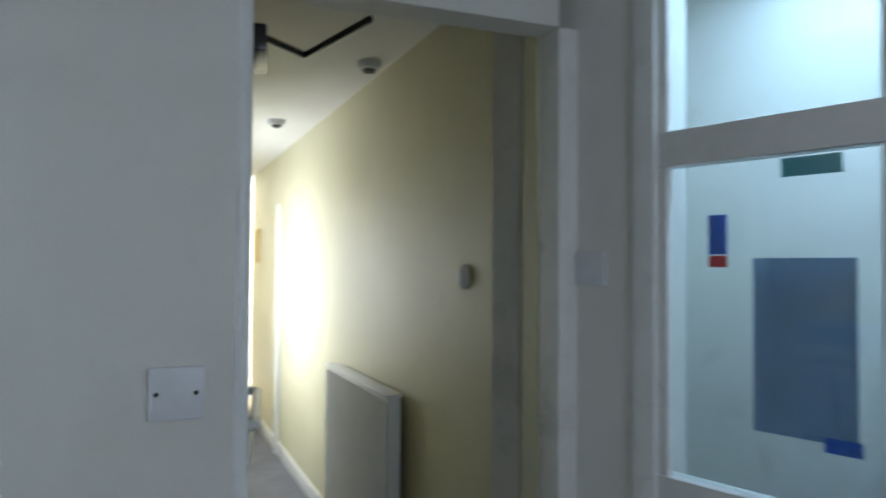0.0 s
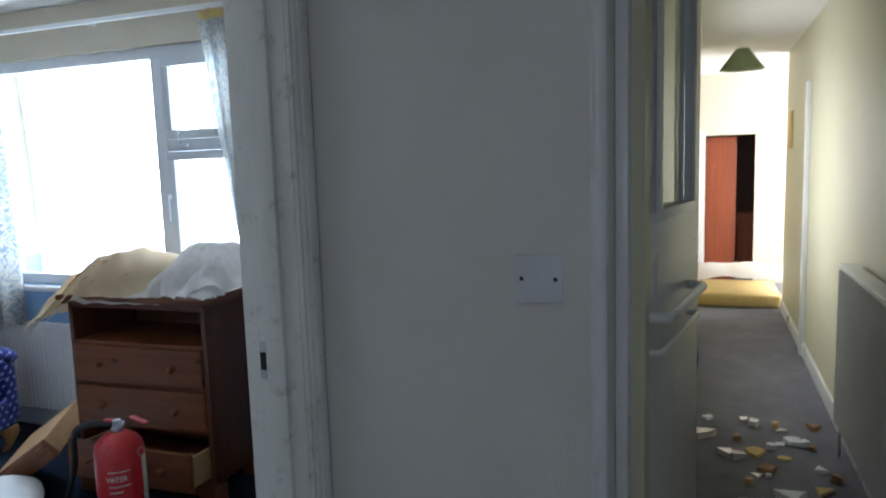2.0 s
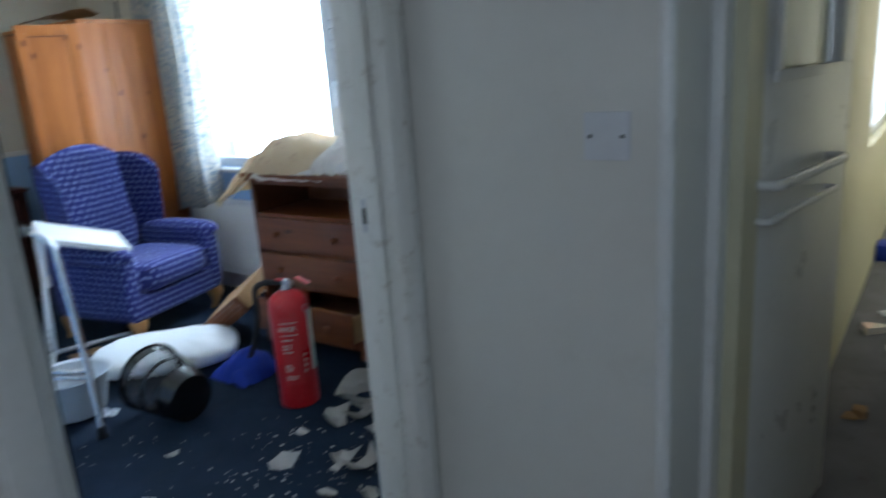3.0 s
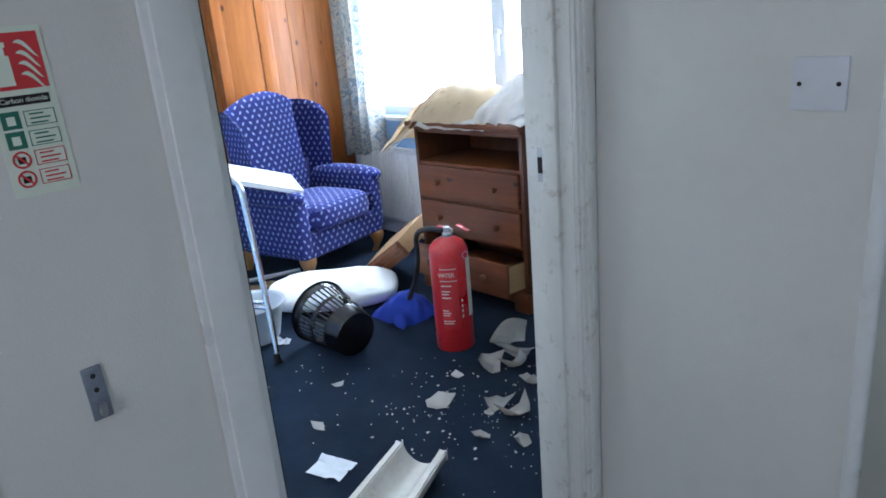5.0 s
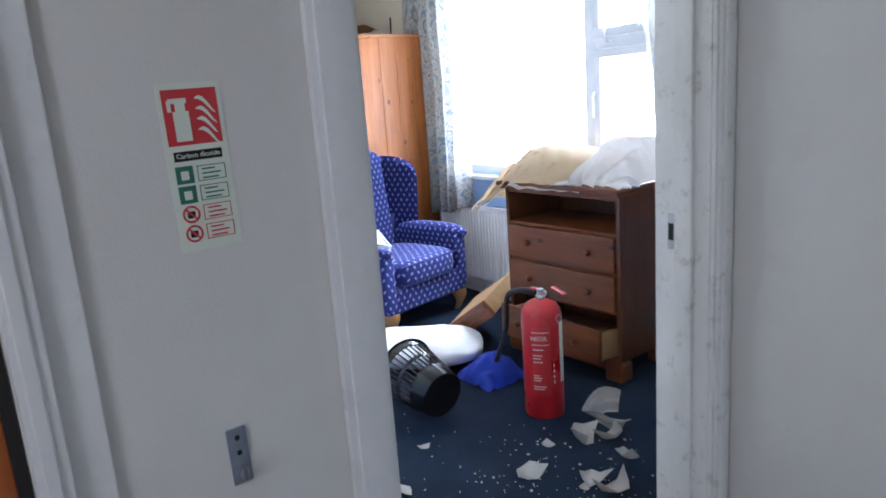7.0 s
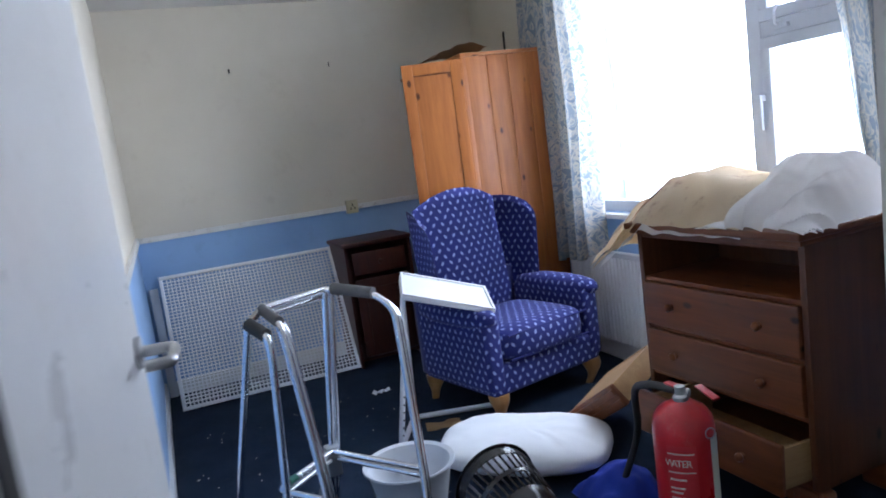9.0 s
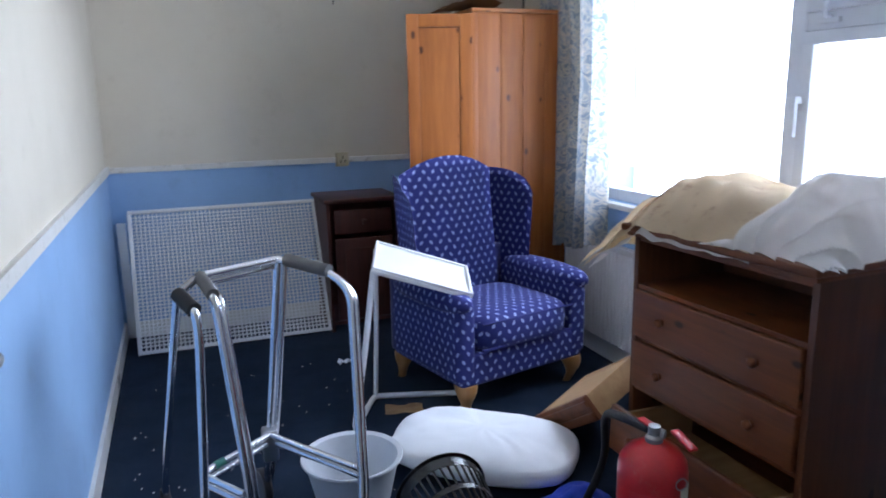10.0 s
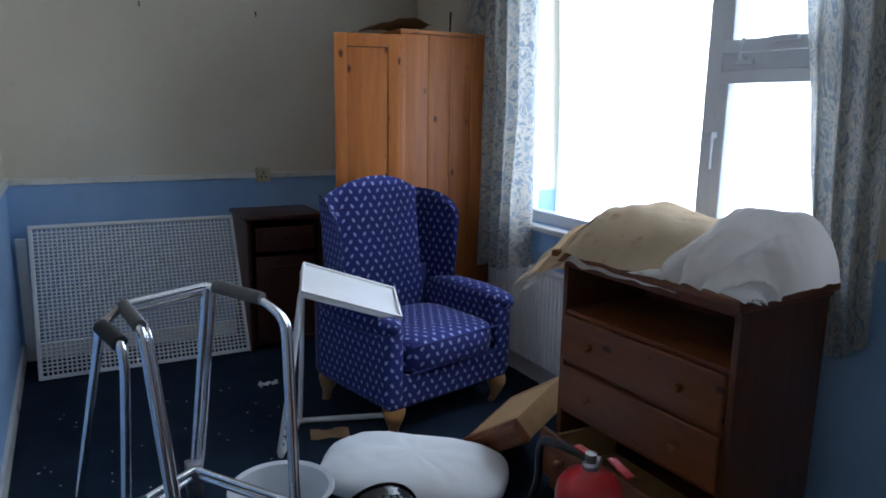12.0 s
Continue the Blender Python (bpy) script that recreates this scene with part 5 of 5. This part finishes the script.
part("grip", rod(fresh(), (-0.306, 2.075, 0.888), (-0.28, 1.935, 0.866), 0.019, 0.018, 16), GREY_GRIP, wk, "grey foam grip")
part("grip", rod(fresh(), (-0.368, 1.945, 0.876), (-0.332, 1.87, 0.848), 0.021, 0.021, 16), RUBBER, wk, "worn black grip")
for pts in ([(-0.135, 2.235, 0.285), (0.112, 1.93, 0.26)], [(-0.125, 2.24, 0.255), (0.115, 1.935, 0.23)], [(-0.135, 2.225, 0.285), (-0.36, 2.08, 0.27), (-0.245, 1.885, 0.285)], [(-0.145, 2.22, 0.257), (-0.355, 2.08, 0.24), (-0.245, 1.885, 0.255)]):
    part("brace", tube(fresh(), pts, R * 0.85, 12, 0.05), ALU, wk)
part("joint_clamp", box(fresh(), -0.155, -0.105, 2.22, 2.275, 0.19, 0.30, 0.008), STEEL, wk)
part("green_band", rod(fresh(), (-0.315, 2.109, 0.2733), (-0.285, 2.128, 0.2753), 0.0125, n=12), SIGN_GREEN, wk)
wh = part("wheel", rod(fresh(), (-0.175, 2.30, 0.062), (-0.145, 2.307, 0.062), 0.058, n=28), GREY_GRIP, wk, "grey plastic wheel")
part("tyre", lathe(fresh(), [(0.056, -0.012), (0.062, -0.01), (0.062, 0.01), (0.056, 0.012)], 28, pose(-0.16, 2.3035, 0.062, 0, 90, 13)), RUBBER, wh)

# plastic basin
bu = thing("plastic_basin", "pale grey round plastic basin on the carpet", "basin", pose(0.128, 2.15, 0) @ Matrix.Diagonal((1.0, 1.0, 1.02, 1)))
part("bowl", lathe(fresh(), [(0.0, 0.004), (0.105, 0.004), (0.115, 0.012), (0.155, 0.19), (0.172, 0.196), (0.174, 0.19), (0.168, 0.188), (0.158, 0.182), (0.122, 0.02), (0.0, 0.014)][::-1], 44), PLASTIC_GREY, bu)
part("paper_inside", grid(fresh(), 10, 10, lambda u, v: Vector((-0.06 + 0.12 * u, -0.07 + 0.13 * v, 0.03 + 0.012 * noise.noise((u * 4, v * 4, 8))))), PAPER, bu, "white scrap inside")

# pillow
pw = thing("pillow", "white pillow lying on the carpet", "pillow", pose(0.66, 2.25, 0, 0, 0, -41) @ Matrix.Diagonal((1.08, 1.08, 0.88, 1)))
pg = cushion(fresh(), 0, 0, 0.088, 0.335, 0.215, 0.088, 2.5, 56, 30)
for v in pg.verts:
    a, b = v.co.x / 0.335, v.co.y / 0.215
    pinch = abs(a) ** 3 * abs(b) ** 3
    v.co.x *= 1 + 0.35 * pinch
    v.co.y *= 1 + 0.35 * pinch
    if v.co.z > 0.06:
        v.co.z += 0.016 * noise.noise((a * 2.2, b * 2.2, 1)) - 0.012 * abs(noise.noise((a * 5 + b * 3, b * 2, 4))) - 0.006 * abs(noise.noise((a * 12, b * 6, 8)))
bmesh.ops.recalc_face_normals(pg, faces=pg.faces)
part("case", pg, PILLOW, pw)
tagged(finish("blue_cloth", grid(fresh(), 40, 30, lambda u, v: Vector((0.66 + 0.27 * u, 1.64 + 0.27 * v, max(0.004, 0.125 * (math.sin(u * 3.14) * math.sin(v * 3.14)) ** 0.6 + 0.03 * noise.noise((u * 5, v * 5, 0)))))), CLOTH_BLUE), "crumpled royal blue cloth heaped on the carpet", "cloth")

# wastebasket on its side
wb = thing("wastebasket", "black slotted plastic wastebasket lying on its side", "wastebasket")
e0, e1 = Vector((0.352, 1.585, 0.108)), Vector((0.345, 1.875, 0.150))
ax = (e1 - e0).normalized()
WM = Matrix.Translation(e0) @ ax.to_track_quat("Z", "Y").to_matrix().to_4x4()
L = (e1 - e0).length
rad_at = lambda z: 0.107 + 0.04 * z / L
part("base", lathe(fresh(), [(0.0, 0.0), (0.103, 0.0), (rad_at(0.0), 0.004), (rad_at(0.085), 0.085), (rad_at(0.085) - 0.003, 0.085), (0.103, 0.006), (0, 0.006)], 40, WM), BLACK_PLASTIC, wb)
part("band", lathe(fresh(), [(rad_at(0.16), 0.155), (rad_at(0.175), 0.175), (rad_at(0.175) - 0.003, 0.175), (rad_at(0.16) - 0.003, 0.155), (rad_at(0.16), 0.155)], 40, WM), BLACK_PLASTIC, wb)
part("rim", lathe(fresh(), [(rad_at(0.25), 0.25), (rad_at(L), L - 0.006), (rad_at(L) + 0.008, L - 0.004), (rad_at(L) + 0.008, L), (rad_at(L) - 0.004, L), (rad_at(0.25) - 0.003, 0.25), (rad_at(0.25), 0.25)], 40, WM), BLACK_PLASTIC, wb)
for z0, z1 in ((0.085, 0.155), (0.175, 0.25)):
    for k in range(36):
        a = 2 * math.pi * k / 36
        c, s_ = math.cos(a), math.sin(a)
        p, q = WM @ Vector(((rad_at(z0) - 0.0015) * c, (rad_at(z0) - 0.0015) * s_, z0 - 0.002)), WM @ Vector(((rad_at(z1) - 0.0015) * c, (rad_at(z1) - 0.0015) * s_, z1 + 0.002))
        part("slat", rod(fresh(), p, q, 0.0042, n=5), BLACK_PLASTIC, wb)

# fire extinguisher standing on the carpet
fe = thing("fire_extinguisher", "red water fire extinguisher standing on the carpet", "fire extinguisher", pose(0.72, 1.325, 0) @ Matrix.Diagonal((1.04, 1.04, 1.12, 1)))
body = part("cylinder", lathe(fresh(), [(0.0, 0.006), (0.07, 0.006), (0.082, 0.0), (0.084, 0.008), (0.084, 0.40), (0.080, 0.425), (0.064, 0.447), (0.036, 0.462), (0.022, 0.468), (0.0, 0.468)], 44), RED, fe)
va = part("valve", lathe(fresh(), [(0.0, 0.462), (0.021, 0.462), (0.021, 0.478), (0.015, 0.484), (0.015, 0.505), (0.0, 0.508)], 20), STEEL, fe, "dusty steel valve")
lv = box(fresh(), -0.012, 0.012, -0.012, 0.058, 0.523, 0.529, 0.003, pose(0, 0, 0, 14))
part("lever", lv, RED, va, "red squeeze lever")
part("carry_handle", box(fresh(), -0.011, 0.011, -0.01, 0.055, 0.498, 0.504, 0.003), RED, va)
part("gauge", lathe(fresh(), [(0, 0.012), (0.011, 0.012), (0.012, 0.0)], 18, pose(0.014, -0.004, 0.485, 90, 0, 30)), STEEL, va)
part("hose", tube(fresh(), [(0.0, 0.02, 0.488), (-0.02, 0.09, 0.49), (0.02, 0.24, 0.44), (0.10, 0.34, 0.24), (0.05, 0.40, 0.05), (0.0, 0.42, 0.02)], 0.0115, 12, 0.10), RUBBER, fe, "black rubber hose")
ringm = [(0.03 + 0.014 * math.cos(k * 0.5236), -0.0838, 0.40 + 0.014 * math.sin(k * 0.5236)) for k in range(13)]
FACE = pose(0, 0, 0, 0, 0, -48)
part("safety_ring", tube(fresh(), [FACE @ pose(0, 0, 0, 0, 0, 38) @ Vector(p) for p in ringm], 0.0016, 6, 0.002), STEEL, fe)


def wrap(name, a0, a1, z0, z1, mat, parent, r=0.0846):
    g = grid(fresh(), max(4, int(abs(a1 - a0) / 6)), 1, lambda u, v: Vector((r * math.cos(radians(a0 + (a1 - a0) * u)), r * math.sin(radians(a0 + (a1 - a0) * u)), z0 + (z1 - z0) * v)))
    return part(name, g, mat, parent)


lab = wrap("front_label", 195, 250, 0.10, 0.375, LABEL_RED, body)
for k, (z, w) in enumerate(((0.285, 30), (0.262, 26), (0.25, 22), (0.235, 27), (0.18, 18), (0.17, 24), (0.16, 20), (0.135, 34), (0.125, 30))):
    wrap("text_line", 199, 199 + w, z - 0.0022, z + 0.0022, SIGN_BASE, lab, 0.0852)
for z0, z1 in ((0.303, 0.306), (0.352, 0.355)):
    wrap("rule", 197, 246, z0, z1, SIGN_BASE, lab, 0.0852)
for k, ch in enumerate("WATER"):
    a = 201 + 8.6 * k
    words(ch, 0.026, Matrix.Translation((0.0856 * math.cos(radians(a)), 0.0856 * math.sin(radians(a)), 0.328)) @ pose(0, 0, 0, 0, 0, a + 90) @ pose(0, 0, 0, 90), SIGN_BASE, lab, "letter", 0.0003)
wrap("service_label", 282, 318, 0.14, 0.385, SIGN_BASE, body, 0.0848)
for k in range(4):
    wrap("pictogram", 256, 261, 0.145 + 0.022 * k, 0.158 + 0.022 * k, SIGN_BASE, body, 0.0849)

# broken ceramic on the carpet
def shard(name, label, place, size, seed, tilt, curve=1.0, turn=0.0, thick=0.012):
    """A curved broken piece with a jagged outline and real thickness."""
    rs = random.Random(seed)
    n = rs.randint(4, 6)
    outline = [(rs.uniform(0.55, 1.25)) for _ in range(n)]
    bm = fresh()
    rings = []
    for k in range(5):
        t = k / 4
        ring = []
        for j in range(n * 2):
            a = 2 * math.pi * j / (n * 2)
            o = outline[j // 2] if j % 2 == 0 else 0.5 * (outline[j // 2] + outline[(j // 2 + 1) % n]) * math.cos(math.pi / n) * rs.uniform(0.97, 1.03)
            x, y = size * o * t * math.cos(a), size * 0.72 * o * t * math.sin(a)
            ring.append(bm.verts.new((x, y, curve * (x * x + 0.4 * y * y) / size * 0.9)))
        rings.append(ring)
    for a, b in zip(rings[1:], rings[2:]):
        for j in range(n * 2):
            bm.faces.new((a[j], a[(j + 1) % (n * 2)], b[(j + 1) % (n * 2)], b[j]))
    bm.faces.new(rings[1])
    for v in rings[0]:
        bm.verts.remove(v)
    bmesh.ops.solidify(bm, geom=bm.faces, thickness=thick)
    bmesh.ops.recalc_face_normals(bm, faces=bm.faces)
    bm.transform(pose(0, 0, 0, tilt, tilt * 0.4, turn))
    low = min(v.co.z for v in bm.verts)
    bm.transform(Matrix.Translation((place[0], place[1], -low + 0.001)))
    return tagged(finish(name, bm, CERAMIC), label, "ceramic shard", "broken basin pieces")


SH = "broken piece of white glazed basin on the carpet"
for k, (x, y, s, tilt, c, turn) in enumerate((
        (0.61, 1.03, 0.085, 38, 1.3, 20), (0.65, 0.806, 0.06, 20, 1.0, 70), (0.505, 1.095, 0.04, 10, 0.6, 0), (0.44, 0.805, 0.06, -25, 1.2, 130),
        (0.305, 0.985, 0.085, 8, 0.5, -20), (0.378, 0.78, 0.036, 15, 0.6, 40), (0.455, 0.68, 0.09, -22, 1.1, 10), (0.25, 0.685, 0.06, 18, 0.7, 60),
        (0.31, 0.56, 0.045, 30, 1.0, 10), (-0.11, 1.195, 0.044, 28, 0.2, 30), (0.134, 1.43, 0.028, 6, 0.3, 0), (0.74, 0.93, 0.07, 40, 1.4, 200))):
    shard("ceramic_shard", SH, (x, y), s, 40 + k, tilt, c, turn)
big = thing("broken_basin", "largest broken white basin piece beside the chest", "ceramic shard", pose(0.86, 1.05, 0))
bgm = grid(fresh(), 26, 14, lambda u, v: Vector((0.15 * math.cos(3.9 * u + 0.6) * (0.55 + 0.45 * v), 0.12 * math.sin(3.9 * u + 0.6) * (0.55 + 0.45 * v), 0.006 + 0.075 * v ** 0.8 * (1 + 0.3 * math.sin(u * 11) * v) + 0.02 * noise.noise((u * 4, v * 4, 6)))))
bmesh.ops.solidify(bgm, geom=bgm.faces, thickness=0.012)
part("rim_piece", bgm, CERAMIC, big)
rnd = random.Random(21)
chips = fresh()
for k in range(180):
    x, y = rnd.gauss(0.34, 0.2), rnd.gauss(0.80, 0.26)
    if -0.5 < x < 0.9 and 0.25 < y < 1.6:
        flake(chips, rnd.choice((0.002, 0.002, 0.003, 0.003, 0.004, 0.007)), 0.002, 300 + k, pose(x, y, 0.001, 0, 0, rnd.uniform(0, 360)))
for k in range(110):
    x, y = rnd.uniform(-0.62, 0.4), rnd.uniform(1.0, 3.6)
    flake(chips, rnd.choice((0.003, 0.004, 0.005)), 0.002, 700 + k, pose(x, y, 0.001, 0, 0, rnd.uniform(0, 360)))
tagged(finish("ceramic_chips", chips, CERAMIC, False), "tiny white ceramic chips scattered over the carpet", "debris", kind="stuff")

# fallen pedestal: a hollow-walled half tube of ceramic
pd = thing("basin_pedestal", "fallen white ceramic basin pedestal, open side up", "pedestal", pose(-0.02, 0.69, 0.106, 0, 3, 203))
def half(r, x0, x1, bm, flip):
    return [[bm.verts.new((x0 + (x1 - x0) * i, r * (1 + 0.12 * i) * math.cos(math.pi + math.pi * j / 16), r * (1 + 0.1 * i) * math.sin(math.pi + math.pi * j / 16) * 1.05)) for j in range(17)] for i in (0, 1)]
pb_ = fresh()
outer, inner = half(0.094, 0, 0.42, pb_, False), half(0.066, 0, 0.42, pb_, True)
for j in range(16):
    pb_.faces.new((outer[0][j], outer[0][j + 1], outer[1][j + 1], outer[1][j]))
    pb_.faces.new((inner[0][j + 1], inner[0][j], inner[1][j], inner[1][j + 1]))
    pb_.faces.new((outer[1][j], outer[1][j + 1], inner[1][j + 1], inner[1][j]))
for j in (0, 16):
    pb_.faces.new((outer[0][j], outer[1][j], inner[1][j], inner[0][j]))
bmesh.ops.recalc_face_normals(pb_, faces=pb_.faces)
bmesh.ops.bevel(pb_, geom=[e for e in pb_.edges if e.calc_face_angle(0) > 1.0], offset=0.005, segments=2, affect="EDGES")
part("shell", pb_, CERAMIC, pd, "hollow double-walled shell")
for sy in (-1, 1):
    lip = box(fresh(), -0.004, 0.006, min(sy * 0.067, sy * 0.073), max(sy * 0.067, sy * 0.073), -0.034, 0.0, 0.002)
    box(lip, -0.004, 0.006, min(sy * 0.087, sy * 0.094), max(sy * 0.087, sy * 0.094), -0.034, 0.0, 0.002)
    part("broken_lip", lip, CERAMIC, pd)

# papers
for x, y, w, h, turn, lab in ((-0.215, 0.945, 0.11, 0.14, 20, "white paper sheet on the carpet by the pedestal"), (0.19, 2.0, 0.06, 0.08, 50, "small white paper on the carpet"),
                              (0.52, 2.81, 0.17, 0.09, -15, "dusty paper scrap under the table stand"), (0.42, 3.49, 0.10, 0.05, 10, "white paper scrap near the armchair")):
    g = grid(fresh(), 8, 8, lambda u, v, w=w, h=h: Vector(((u - 0.5) * w, (v - 0.5) * h, 0.004 + 0.012 * noise.noise((u * 3, v * 3, w * 90)) ** 2 * 4)))
    ob = finish("paper_sheet", g, PAPER if w < 0.15 else CARD)
    ob.matrix_world = pose(x, y, 0.002, 0, 0, turn)
    tagged(ob, lab, "paper")
